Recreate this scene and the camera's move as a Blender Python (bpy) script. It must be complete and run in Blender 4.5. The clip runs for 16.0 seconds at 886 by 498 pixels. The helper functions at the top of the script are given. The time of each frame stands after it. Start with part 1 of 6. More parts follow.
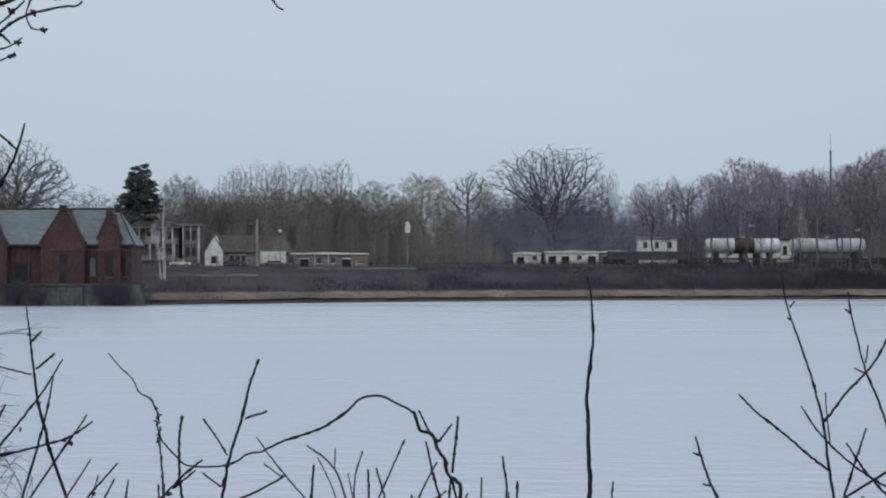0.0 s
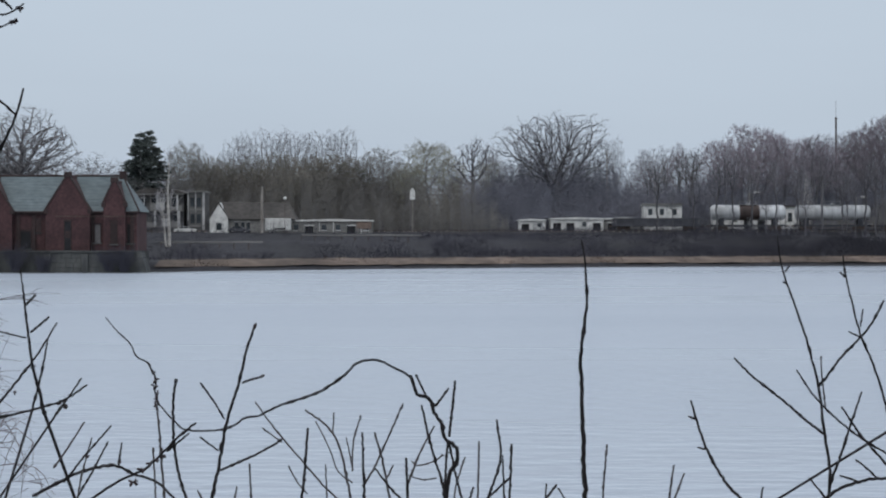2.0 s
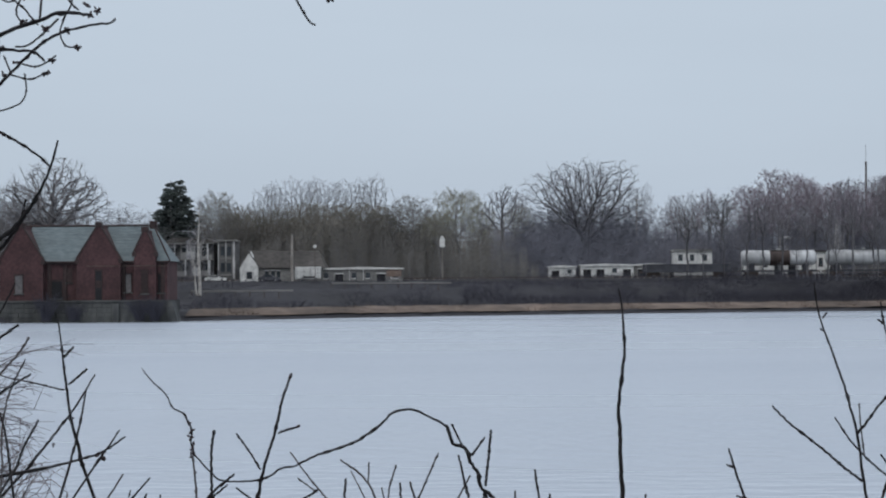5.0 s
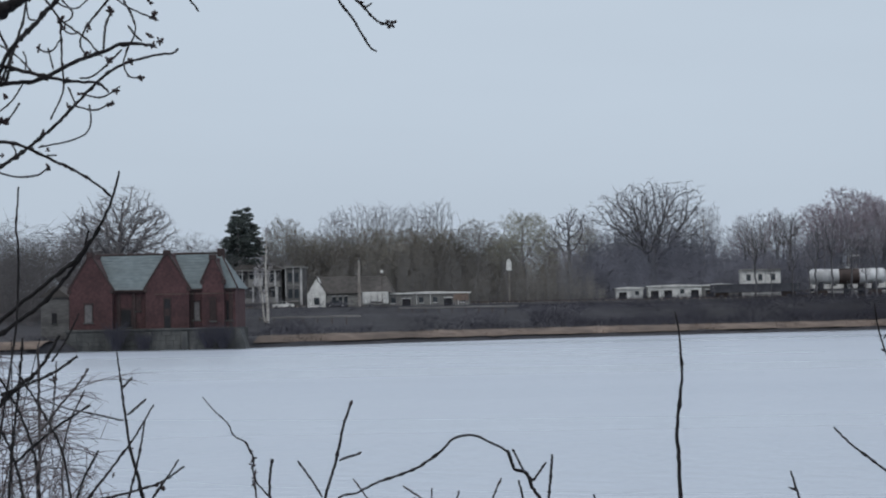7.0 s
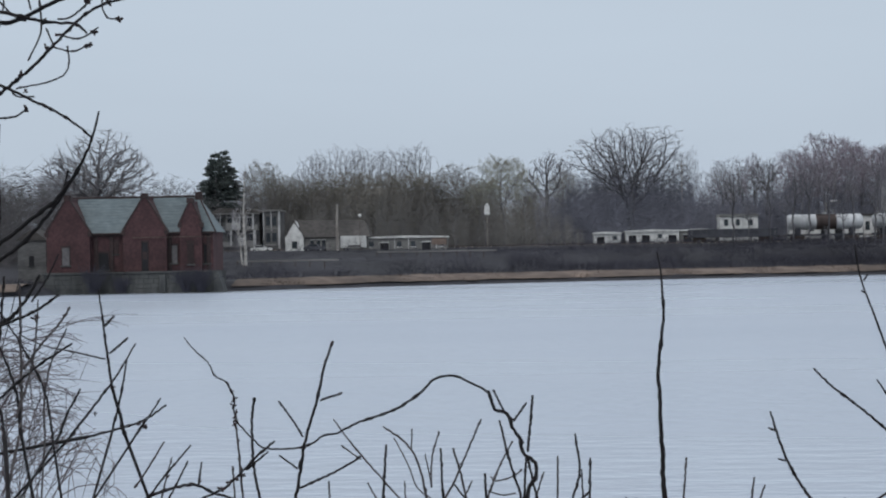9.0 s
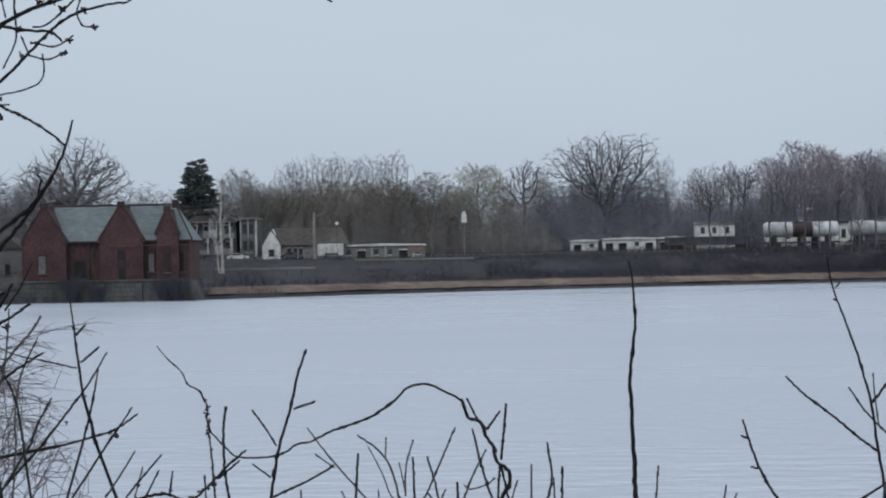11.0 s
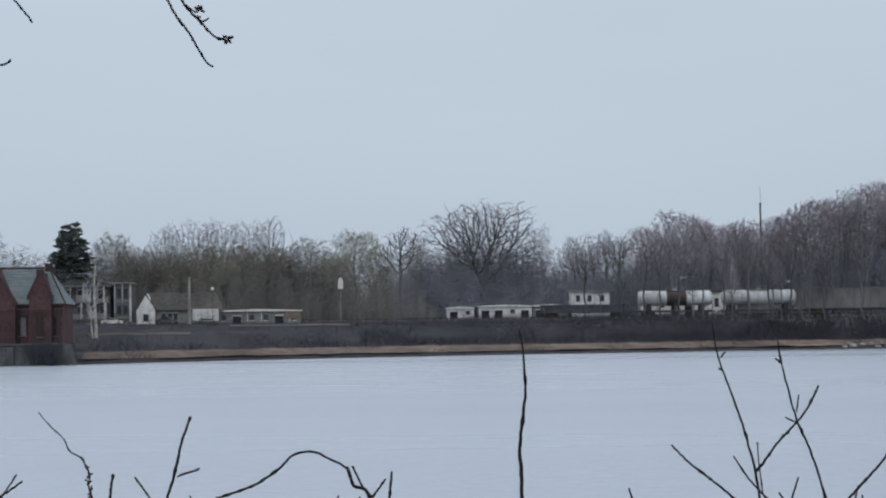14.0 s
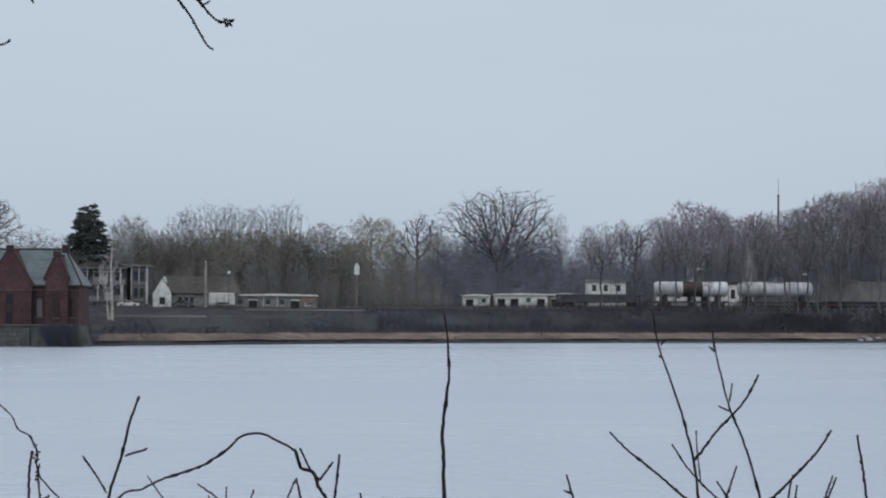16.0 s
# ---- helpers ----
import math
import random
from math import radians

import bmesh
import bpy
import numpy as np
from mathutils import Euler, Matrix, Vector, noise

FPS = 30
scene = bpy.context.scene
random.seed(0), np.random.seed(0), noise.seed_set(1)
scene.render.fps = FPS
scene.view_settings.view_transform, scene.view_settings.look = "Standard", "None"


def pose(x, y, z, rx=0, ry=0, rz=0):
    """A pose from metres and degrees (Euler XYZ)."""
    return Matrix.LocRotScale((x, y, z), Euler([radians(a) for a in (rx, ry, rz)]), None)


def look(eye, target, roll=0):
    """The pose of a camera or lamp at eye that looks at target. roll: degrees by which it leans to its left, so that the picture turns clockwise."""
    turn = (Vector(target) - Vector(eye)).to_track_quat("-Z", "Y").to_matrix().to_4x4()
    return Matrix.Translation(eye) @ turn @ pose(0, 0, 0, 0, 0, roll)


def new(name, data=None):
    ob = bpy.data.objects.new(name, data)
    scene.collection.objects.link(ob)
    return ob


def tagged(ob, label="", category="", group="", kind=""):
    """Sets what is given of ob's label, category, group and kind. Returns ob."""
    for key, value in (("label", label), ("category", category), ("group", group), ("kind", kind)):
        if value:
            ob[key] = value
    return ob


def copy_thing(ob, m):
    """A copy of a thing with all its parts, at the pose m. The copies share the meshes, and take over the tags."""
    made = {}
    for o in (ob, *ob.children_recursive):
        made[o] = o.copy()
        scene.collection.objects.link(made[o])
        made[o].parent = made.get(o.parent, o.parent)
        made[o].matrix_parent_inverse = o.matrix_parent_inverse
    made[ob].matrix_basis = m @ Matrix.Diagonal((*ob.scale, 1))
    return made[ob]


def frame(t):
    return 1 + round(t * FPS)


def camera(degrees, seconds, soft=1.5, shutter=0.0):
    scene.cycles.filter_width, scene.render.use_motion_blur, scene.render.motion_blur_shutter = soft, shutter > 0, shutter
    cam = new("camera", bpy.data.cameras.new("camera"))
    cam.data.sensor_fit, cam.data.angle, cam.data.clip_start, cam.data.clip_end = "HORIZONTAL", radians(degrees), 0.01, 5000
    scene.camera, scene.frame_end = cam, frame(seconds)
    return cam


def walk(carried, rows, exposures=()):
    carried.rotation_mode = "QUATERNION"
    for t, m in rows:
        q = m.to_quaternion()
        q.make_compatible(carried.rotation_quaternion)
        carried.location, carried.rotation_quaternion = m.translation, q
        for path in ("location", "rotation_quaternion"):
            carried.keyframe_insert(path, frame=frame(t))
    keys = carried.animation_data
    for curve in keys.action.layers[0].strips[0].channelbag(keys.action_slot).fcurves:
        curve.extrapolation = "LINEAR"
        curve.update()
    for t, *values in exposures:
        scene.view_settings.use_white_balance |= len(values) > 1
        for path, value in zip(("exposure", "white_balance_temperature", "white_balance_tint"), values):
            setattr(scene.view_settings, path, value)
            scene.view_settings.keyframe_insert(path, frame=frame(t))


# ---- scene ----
import functools

# ---- camera ----
cam = camera(25.0, 16.0, soft=2.1)
# seconds, eye x, y, z, then turn to the left, tilt up and roll in degrees
ROWS = [
    (0.0, 0.0000, 0.0000, 4.2000, 0.0000, 0.8262, 0.0000),
    (0.5, 0.0075, 0.0000, 4.1954, -0.4653, 0.4216, 0.0673),
    (1.0, 0.0167, 0.0000, 4.1959, -0.5548, 0.0176, 0.1005),
    (1.5, 0.0242, 0.0000, 4.1941, -0.1779, -0.1938, 0.0637),
    (2.0, 0.0196, 0.0000, 4.1940, 0.1426, -0.1251, -0.0146),
    (2.5, 0.0139, 0.0000, 4.1955, 0.2078, 0.4028, -0.0617),
    (3.0, 0.0024, 0.0000, 4.1952, 0.2628, 0.8333, -0.2270),
    (5.5, 0.0125, 0.0000, 4.1998, 1.5478, 1.3786, -0.6290),
    (6.0, 0.0238, 0.0000, 4.2018, 2.3897, 1.6119, -1.0518),
    (6.5, 0.0320, 0.0000, 4.2030, 2.9417, 1.7710, -1.2264),
    (7.0, 0.0280, 0.0000, 4.2021, 2.8963, 1.9416, -1.1819),
    (7.5, 0.0276, 0.0000, 4.1992, 2.6435, 1.6873, -1.2119),
    (8.0, 0.0230, 0.0000, 4.1976, 2.5553, 1.0478, -1.0645),
    (8.5, 0.0237, 0.0000, 4.1947, 2.4914, 0.4992, -1.0315),
    (9.0, 0.0201, 0.0000, 4.1942, 2.2966, 0.3292, -1.0042),
    (11.5, 0.0305, 0.0000, 4.1959, 1.2691, 0.7493, -0.9158),
    (12.0, 0.0279, 0.0000, 4.1968, 0.6304, 1.1847, -0.5891),
    (12.5, 0.0059, 0.0000, 4.1943, -0.3230, 1.4864, -0.2424),
    (13.0, 0.0003, 0.0000, 4.1974, -1.2816, 1.8722, -0.3670),
    (13.5, 0.0090, 0.0000, 4.1986, -1.8092, 2.2000, -0.5872),
    (14.0, 0.0032, 0.0000, 4.1974, -1.9341, 2.3986, -0.6730),
    (14.5, 0.0227, 0.0000, 4.1997, -2.3697, 2.3932, -0.6899),
    (15.0, 0.0556, 0.0000, 4.1942, -3.0608, 1.8351, -0.5135),
    (15.5, 0.1202, 0.0000, 4.1942, -3.2146, 1.5829, 0.0150),
    (16.0, 0.1641, 0.0000, 4.1893, -1.4302, 2.0380, 0.2305),
]


def row_pose(x, y, z, turn, tilt, roll):
    a, b = radians(turn), radians(tilt)
    way = Vector((-math.sin(a) * math.cos(b), math.cos(a) * math.cos(b), math.sin(b)))
    eye = Vector((x, y, z))
    return look(eye, eye + way * 10, roll)


walk(cam, [(r[0], row_pose(*r[1:])) for r in ROWS])

# ---- overcast daylight ----
world = bpy.data.worlds.new("overcast_sky")
scene.world = world
world.use_nodes = True
wn, wl = world.node_tree.nodes, world.node_tree.links
wn.clear()
sky = wn.new("ShaderNodeTexSky")
sky.sky_type = "NISHITA"
sky.sun_disc = False
sky.sun_elevation, sky.sun_rotation = radians(48), radians(200)
sky.dust_density, sky.air_density = 4.0, 1.0
sky_bg = wn.new("ShaderNodeBackground")
sky_bg.inputs[1].default_value = 0.10
wl.new(sky.outputs[0], sky_bg.inputs[0])
coord = wn.new("ShaderNodeTexCoord")
split = wn.new("ShaderNodeSeparateXYZ")
wl.new(coord.outputs["Generated"], split.inputs[0])
ramp = wn.new("ShaderNodeValToRGB")
ramp.color_ramp.elements[0].position, ramp.color_ramp.elements[0].color = 0.0, (0.506, 0.592, 0.704, 1)
ramp.color_ramp.elements[1].position, ramp.color_ramp.elements[1].color = 1.0, (0.96, 1.02, 1.11, 1)
low = ramp.color_ramp.elements.new(0.17)
low.color = (0.564, 0.652, 0.754, 1)
wl.new(split.outputs[2], ramp.inputs[0])
cloud = wn.new("ShaderNodeTexNoise")
cloud.inputs["Scale"].default_value, cloud.inputs["Detail"].default_value = 3.0, 4.0
stretch = wn.new("ShaderNodeMapping")
stretch.inputs["Scale"].default_value = (1.0, 1.0, 5.0)
wl.new(coord.outputs["Generated"], stretch.inputs[0])
wl.new(stretch.outputs[0], cloud.inputs["Vector"])
tone = wn.new("ShaderNodeMapRange")
tone.inputs["To Min"].default_value, tone.inputs["To Max"].default_value = 0.93, 1.05
wl.new(cloud.outputs["Fac"], tone.inputs["Value"])
cloud_bg = wn.new("ShaderNodeBackground")
wl.new(ramp.outputs[0], cloud_bg.inputs[0])
wl.new(tone.outputs[0], cloud_bg.inputs[1])
blend = wn.new("ShaderNodeMixShader")
blend.inputs[0].default_value = 0.9
wl.new(sky_bg.outputs[0], blend.inputs[1])
wl.new(cloud_bg.outputs[0], blend.inputs[2])
world_out = wn.new("ShaderNodeOutputWorld")
wl.new(blend.outputs[0], world_out.inputs[0])

sun = new("sun", bpy.data.lights.new("sun", "SUN"))
sun.data.energy, sun.data.angle, sun.data.color = 0.6, radians(25), (1.0, 0.97, 0.93)
sun.matrix_world = look((-60, -150, 190), (0, 0, 0))
scene.view_settings.exposure = 0.0


# ---- materials ----
def material(name, dark, light, scale=1.0, rough=0.85, metal=0.0, bump=0.3, stretch=(1, 1, 1), vary=0.0, stain=0.35, stain_scale=0.13):
    """Two-scale procedural surface: grain between two tones, broad stains over it, fine relief."""
    m = bpy.data.materials.new(name)
    m.use_nodes = True
    n, l = m.node_tree.nodes, m.node_tree.links
    p = n["Principled BSDF"]
    p.inputs["Roughness"].default_value, p.inputs["Metallic"].default_value = rough, metal
    tc, mp = n.new("ShaderNodeTexCoord"), n.new("ShaderNodeMapping")
    mp.inputs["Scale"].default_value = stretch
    l.new(tc.outputs["Object"], mp.inputs[0])
    grain, broad = n.new("ShaderNodeTexNoise"), n.new("ShaderNodeTexNoise")
    grain.inputs["Scale"].default_value, grain.inputs["Detail"].default_value = scale, 6
    broad.inputs["Scale"].default_value, broad.inputs["Detail"].default_value = scale * stain_scale, 3
    l.new(mp.outputs[0], grain.inputs["Vector"])
    l.new(mp.outputs[0], broad.inputs["Vector"])
    r = n.new("ShaderNodeValToRGB")
    r.color_ramp.elements[0].position, r.color_ramp.elements[0].color = 0.3, (*dark, 1)
    r.color_ramp.elements[1].position, r.color_ramp.elements[1].color = 0.7, (*light, 1)
    l.new(grain.outputs["Fac"], r.inputs[0])
    mr = n.new("ShaderNodeMapRange")
    mr.inputs["From Min"].default_value, mr.inputs["From Max"].default_value = 0.3, 0.7
    mr.inputs["To Min"].default_value, mr.inputs["To Max"].default_value = 1 - stain, 1 + stain * 0.5
    l.new(broad.outputs["Fac"], mr.inputs["Value"])
    mul = n.new("ShaderNodeVectorMath")
    mul.operation = "SCALE"
    l.new(r.outputs[0], mul.inputs[0])
    l.new(mr.outputs[0], mul.inputs["Scale"])
    last = mul.outputs[0]
    if vary:
        info, vr, mv = n.new("ShaderNodeObjectInfo"), n.new("ShaderNodeMapRange"), n.new("ShaderNodeVectorMath")
        vr.inputs["To Min"].default_value, vr.inputs["To Max"].default_value = 1 - vary, 1 + vary
        l.new(info.outputs["Random"], vr.inputs["Value"])
        mv.operation = "SCALE"
        l.new(last, mv.inputs[0])
        l.new(vr.outputs[0], mv.inputs["Scale"])
        last = mv.outputs[0]
    l.new(last, p.inputs["Base Color"])
    b = n.new("ShaderNodeBump")
    b.inputs["Strength"].default_value, b.inputs["Distance"].default_value = bump, 0.3 / max(scale, 0.05) * 0.2
    l.new(grain.outputs["Fac"], b.inputs["Height"])
    l.new(b.outputs[0], p.inputs["Normal"])
    return m


M_GROUND = material("leaf_litter", (0.0253, 0.025, 0.0308), (0.042, 0.041, 0.0487), 0.5, 0.95)
M_GRASS = material("dead_grass", (0.092, 0.068, 0.056), (0.195, 0.148, 0.119), 0.35, 0.95, stretch=(1, 1, 3), stain=0.5, stain_scale=0.2)
# haze is put into the far brush, woods and twig colours: lifted, bluish
M_BRUSH = material("brush_twigs", (0.0403, 0.0399, 0.0551), (0.0614, 0.0602, 0.0801), 0.12, 0.9, stain=0.45)
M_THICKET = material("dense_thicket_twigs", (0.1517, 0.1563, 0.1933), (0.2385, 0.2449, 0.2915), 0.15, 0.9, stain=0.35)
M_BANKWOODS = material("brown_bankside_twigs", (0.088, 0.084, 0.088), (0.145, 0.138, 0.142), 0.15, 0.9, stain=0.35)
M_WOODS = material("hazed_woods_twigs", (0.2239, 0.225, 0.2717), (0.3194, 0.3194, 0.3737), 0.15, 0.9, stain=0.35)
M_WOODS_OLIVE = material("budding_woods_twigs", (0.1694, 0.1566, 0.1373), (0.2373, 0.2172, 0.1839), 0.15, 0.9, stain=0.35)
# shade put into the colour: front trees would stand too bright in the open
M_TWIG_DARK = material("darkened_front_twigs", (0.1618, 0.1571, 0.1796), (0.259, 0.2514, 0.2789), 0.4, 0.9, vary=0.2)
M_SCRUB = material("pale_scrub_twigs", (0.198, 0.1914, 0.1861), (0.297, 0.2862, 0.2714), 0.15, 0.9, stain=0.35)
M_PORCH = material("grey_white_porch_paint", (0.3375, 0.3375, 0.3402), (0.567, 0.567, 0.5643), 0.8, 0.8, stain=0.35)
M_BARK_DARK = material("dark_bark", (0.077, 0.0752, 0.0824), (0.154, 0.1505, 0.1613), 2.0, 0.9, vary=0.25)
M_BARK = material("grey_bark", (0.1294, 0.1244, 0.1306), (0.2958, 0.2848, 0.2909), 2.0, 0.9, vary=0.25)
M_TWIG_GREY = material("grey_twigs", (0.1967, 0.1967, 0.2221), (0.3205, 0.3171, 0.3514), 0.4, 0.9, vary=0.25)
M_TWIG_RED = material("red_brown_twigs", (0.236, 0.2032, 0.2393), (0.3778, 0.3265, 0.3762), 0.4, 0.9, vary=0.25)
M_TWIG_OLIVE = material("olive_budding_twigs", (0.1637, 0.1538, 0.1359), (0.2551, 0.2389, 0.207), 0.4, 0.9, vary=0.2)
M_WILLOW = material("willow_catkin_twigs", (0.2379, 0.2346, 0.1814), (0.3784, 0.3698, 0.2881), 0.4, 0.9, vary=0.2)
M_NEEDLE = material("fir_needles", (0.068, 0.082, 0.082), (0.120, 0.144, 0.132), 0.8, 0.9)
M_BIRCH = material("birch_bark", (0.30, 0.28, 0.26), (0.62, 0.60, 0.57), 1.2, 0.8, stretch=(1, 1, 3))
M_BRICK = material("red_brick_wall", (0.0469, 0.0233, 0.0254), (0.0881, 0.0413, 0.0427), 2.2, 0.9, stain=0.4)
M_BRICK_TRIM = material("dark_brick_trim", (0.028, 0.019, 0.019), (0.056, 0.034, 0.033), 2.0, 0.9)
M_SLATE = material("green_grey_roof", (0.090, 0.119, 0.131), (0.155, 0.195, 0.206), 0.8, 0.6, stretch=(1, 1, 3), stain=0.25)
M_STONE = material("grey_green_stone", (0.036, 0.038, 0.040), (0.100, 0.102, 0.098), 0.7, 0.9, stretch=(1, 1, 0.45), stain=0.6, stain_scale=0.3)
M_DARK = material("dark_opening", (0.009, 0.009, 0.0108), (0.0198, 0.0198, 0.0234), 1.0, 0.9)
M_PALE = material("pale_boarded_window", (0.10, 0.094, 0.097), (0.17, 0.162, 0.162), 2.0, 0.8)
M_WHITE = material("weathered_white_paint", (0.528, 0.528, 0.516), (0.792, 0.792, 0.768), 0.8, 0.75, stain=0.2)
M_GREYSIDE = material("grey_clapboard", (0.15, 0.15, 0.145), (0.26, 0.255, 0.245), 0.8, 0.8, stretch=(1, 1, 6))
M_WEATHERED = material("weathered_dark_clapboard", (0.085, 0.085, 0.087), (0.160, 0.158, 0.156), 0.8, 0.85, stretch=(1, 1, 6), stain=0.5)
M_SHINGLE = material("brown_shingle", (0.048, 0.044, 0.042), (0.088, 0.080, 0.074), 1.2, 0.9)
M_TAN = material("tan_boards", (0.17, 0.125, 0.105), (0.27, 0.20, 0.165), 1.0, 0.85)
M_TANK = material("silver_white_tank", (0.46, 0.4646, 0.4692), (0.7912, 0.8004, 0.8096), 0.9, 0.5, 0.1, stretch=(1, 1, 0.3), stain=0.45, vary=0.12)
M_TANKBAND = material("red_brown_tank_band", (0.048, 0.033, 0.0302), (0.0912, 0.063, 0.0554), 0.9, 0.7)
M_GONDOLA = material("faded_tan_railcar", (0.128, 0.124, 0.124), (0.222, 0.215, 0.214), 0.7, 0.8, stretch=(1, 1, 0.4), stain=0.3)
M_BLACKCAR = material("black_railcar", (0.0436, 0.045, 0.0567), (0.0931, 0.096, 0.1134), 0.7, 0.7)
M_RUST = material("rusty_steel", (0.045, 0.032, 0.028), (0.11, 0.078, 0.062), 2.0, 0.8)
M_BALLAST = material("grey_ballast", (0.035, 0.035, 0.037), (0.085, 0.085, 0.087), 3.0, 0.95)
M_STEEL = material("galvanised_steel", (0.32, 0.33, 0.34), (0.50, 0.51, 0.52), 1.5, 0.5, 0.6)
M_POLE = material("weathered_pole_wood", (0.234, 0.208, 0.1885), (0.468, 0.4355, 0.403), 1.5, 0.9, stretch=(1, 1, 0.2))
M_ROCK = material("grey_rock", (0.17, 0.17, 0.17), (0.36, 0.36, 0.36), 1.5, 0.9, vary=0.25)
M_STEM = material("near_twig_bark", (0.006, 0.005, 0.006), (0.016, 0.013, 0.0145), 60, 0.95, stretch=(1, 1, 0.4), vary=0.2)
M_STEM_PALE = material("greyish_twig_bark", (0.030, 0.026, 0.028), (0.075, 0.064, 0.064), 60, 0.8, stretch=(1, 1, 0.4), vary=0.2)
M_STEM_FINE = material("fine_twig_bark", (0.0784, 0.0638, 0.0692), (0.1782, 0.1466, 0.1533), 60, 0.8)
M_BUD = material("red_brown_buds", (0.014, 0.007, 0.008), (0.040, 0.018, 0.019), 90, 0.7)
M_GLASS = material("dark_window_glass", (0.03, 0.035, 0.04), (0.06, 0.07, 0.08), 0.6, 0.15)


def water_material():
    m = bpy.data.materials.new("rippled_lake_water")
    m.use_nodes = True
    n, l = m.node_tree.nodes, m.node_tree.links
    p = n["Principled BSDF"]
    p.inputs["IOR"].default_value = 1.333
    tc = n.new("ShaderNodeTexCoord")
    heights = []
    for scale, stretch in ((1.5, (0.55, 1, 1)), (0.30, (0.5, 1, 1))):
        mp, tex = n.new("ShaderNodeMapping"), n.new("ShaderNodeTexNoise")
        mp.inputs["Scale"].default_value = stretch
        tex.inputs["Scale"].default_value, tex.inputs["Detail"].default_value = scale, 4
        l.new(tc.outputs["Object"], mp.inputs[0])
        l.new(mp.outputs[0], tex.inputs["Vector"])
        heights.append(tex.outputs["Fac"])
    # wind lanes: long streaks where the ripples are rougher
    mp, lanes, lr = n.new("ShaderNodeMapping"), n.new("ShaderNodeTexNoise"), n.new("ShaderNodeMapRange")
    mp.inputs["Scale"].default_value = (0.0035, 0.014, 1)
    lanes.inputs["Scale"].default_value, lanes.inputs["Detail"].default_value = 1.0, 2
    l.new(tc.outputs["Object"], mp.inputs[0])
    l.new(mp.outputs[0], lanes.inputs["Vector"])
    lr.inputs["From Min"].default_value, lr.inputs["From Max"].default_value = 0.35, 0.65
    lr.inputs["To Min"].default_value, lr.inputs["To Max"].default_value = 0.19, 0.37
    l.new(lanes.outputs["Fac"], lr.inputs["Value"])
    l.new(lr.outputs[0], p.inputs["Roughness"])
    # base colour follows the lanes too: dulled sky reflection painted as darker water
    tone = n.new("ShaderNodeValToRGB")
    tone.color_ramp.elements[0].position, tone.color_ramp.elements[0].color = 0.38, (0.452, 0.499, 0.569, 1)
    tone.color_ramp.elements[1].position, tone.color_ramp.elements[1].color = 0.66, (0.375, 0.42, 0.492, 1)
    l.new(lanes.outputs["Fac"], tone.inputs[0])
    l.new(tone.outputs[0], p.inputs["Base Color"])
    add = n.new("ShaderNodeMath")
    l.new(heights[0], add.inputs[0])
    l.new(heights[1], add.inputs[1])
    b, wind = n.new("ShaderNodeBump"), n.new("ShaderNodeMapRange")
    b.inputs["Distance"].default_value = 0.22
    wind.inputs["From Min"].default_value, wind.inputs["From Max"].default_value = 0.35, 0.65
    wind.inputs["To Min"].default_value, wind.inputs["To Max"].default_value = 0.3, 1.0
    l.new(lanes.outputs["Fac"], wind.inputs["Value"])
    l.new(wind.outputs[0], b.inputs["Strength"])
    l.new(add.outputs[0], b.inputs["Height"])
    l.new(b.outputs[0], p.inputs["Normal"])
    return m


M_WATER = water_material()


# ---- building blocks ----
def part(name, bm, mat, parent=None, label="", smooth=False):
    """Links a bmesh as one mesh object under a thing or a part."""
    me = bpy.data.meshes.new(name)
    bm.to_mesh(me)
    bm.free()
    return link_mesh(name, me, mat, parent, label, smooth)


def link_mesh(name, me, mat, parent=None, label="", smooth=False):
    me.materials.append(mat)
    if smooth:
        me.polygons.foreach_set("use_smooth", [True] * len(me.polygons))
    ob = new(name, me)
    if parent:
        ob.parent = parent
    if label:
        ob["label"] = label
    return ob


def raw(name, verts, faces, mat, parent=None, label="", smooth=False):
    me = bpy.data.meshes.new(name)
    me.from_pydata(verts, [], faces)
    me.update()
    return link_mesh(name, me, mat, parent, label, smooth)


def empty(name, at, label, category, group="", kind="", turn=0.0):
    e = new(name)
    e.empty_display_size = 0.2
    e.matrix_basis = pose(*at, 0, 0, turn)
    return tagged(e, label, category, group, kind)


def box(bm, x0, x1, y0, y1, z0, z1, bevel=0.0):
    made = bmesh.ops.create_cube(bm, size=1, matrix=Matrix.Translation(((x0 + x1) / 2, (y0 + y1) / 2, (z0 + z1) / 2)) @ Matrix.Diagonal((x1 - x0, y1 - y0, z1 - z0, 1)))
    if bevel:
        edges = {e for v in made["verts"] for e in v.link_edges}
        bmesh.ops.bevel(bm, geom=list(edges), offset=bevel, segments=1, affect="EDGES")
    return bm


def boxed(name, dims, mat, parent, label="", bevel=0.0):
    return part(name, box(bmesh.new(), *dims, bevel), mat, parent, label)


def rod(bm, a, b, r0, r1=None, sides=8):
    a, b = Vector(a), Vector(b)
    m = Matrix.Translation((a + b) / 2) @ (b - a).to_track_quat("Z", "Y").to_matrix().to_4x4()
    bmesh.ops.create_cone(bm, cap_ends=True, segments=sides, radius1=r0, radius2=r0 if r1 is None else r1, depth=(b - a).length, matrix=m)
    return bm


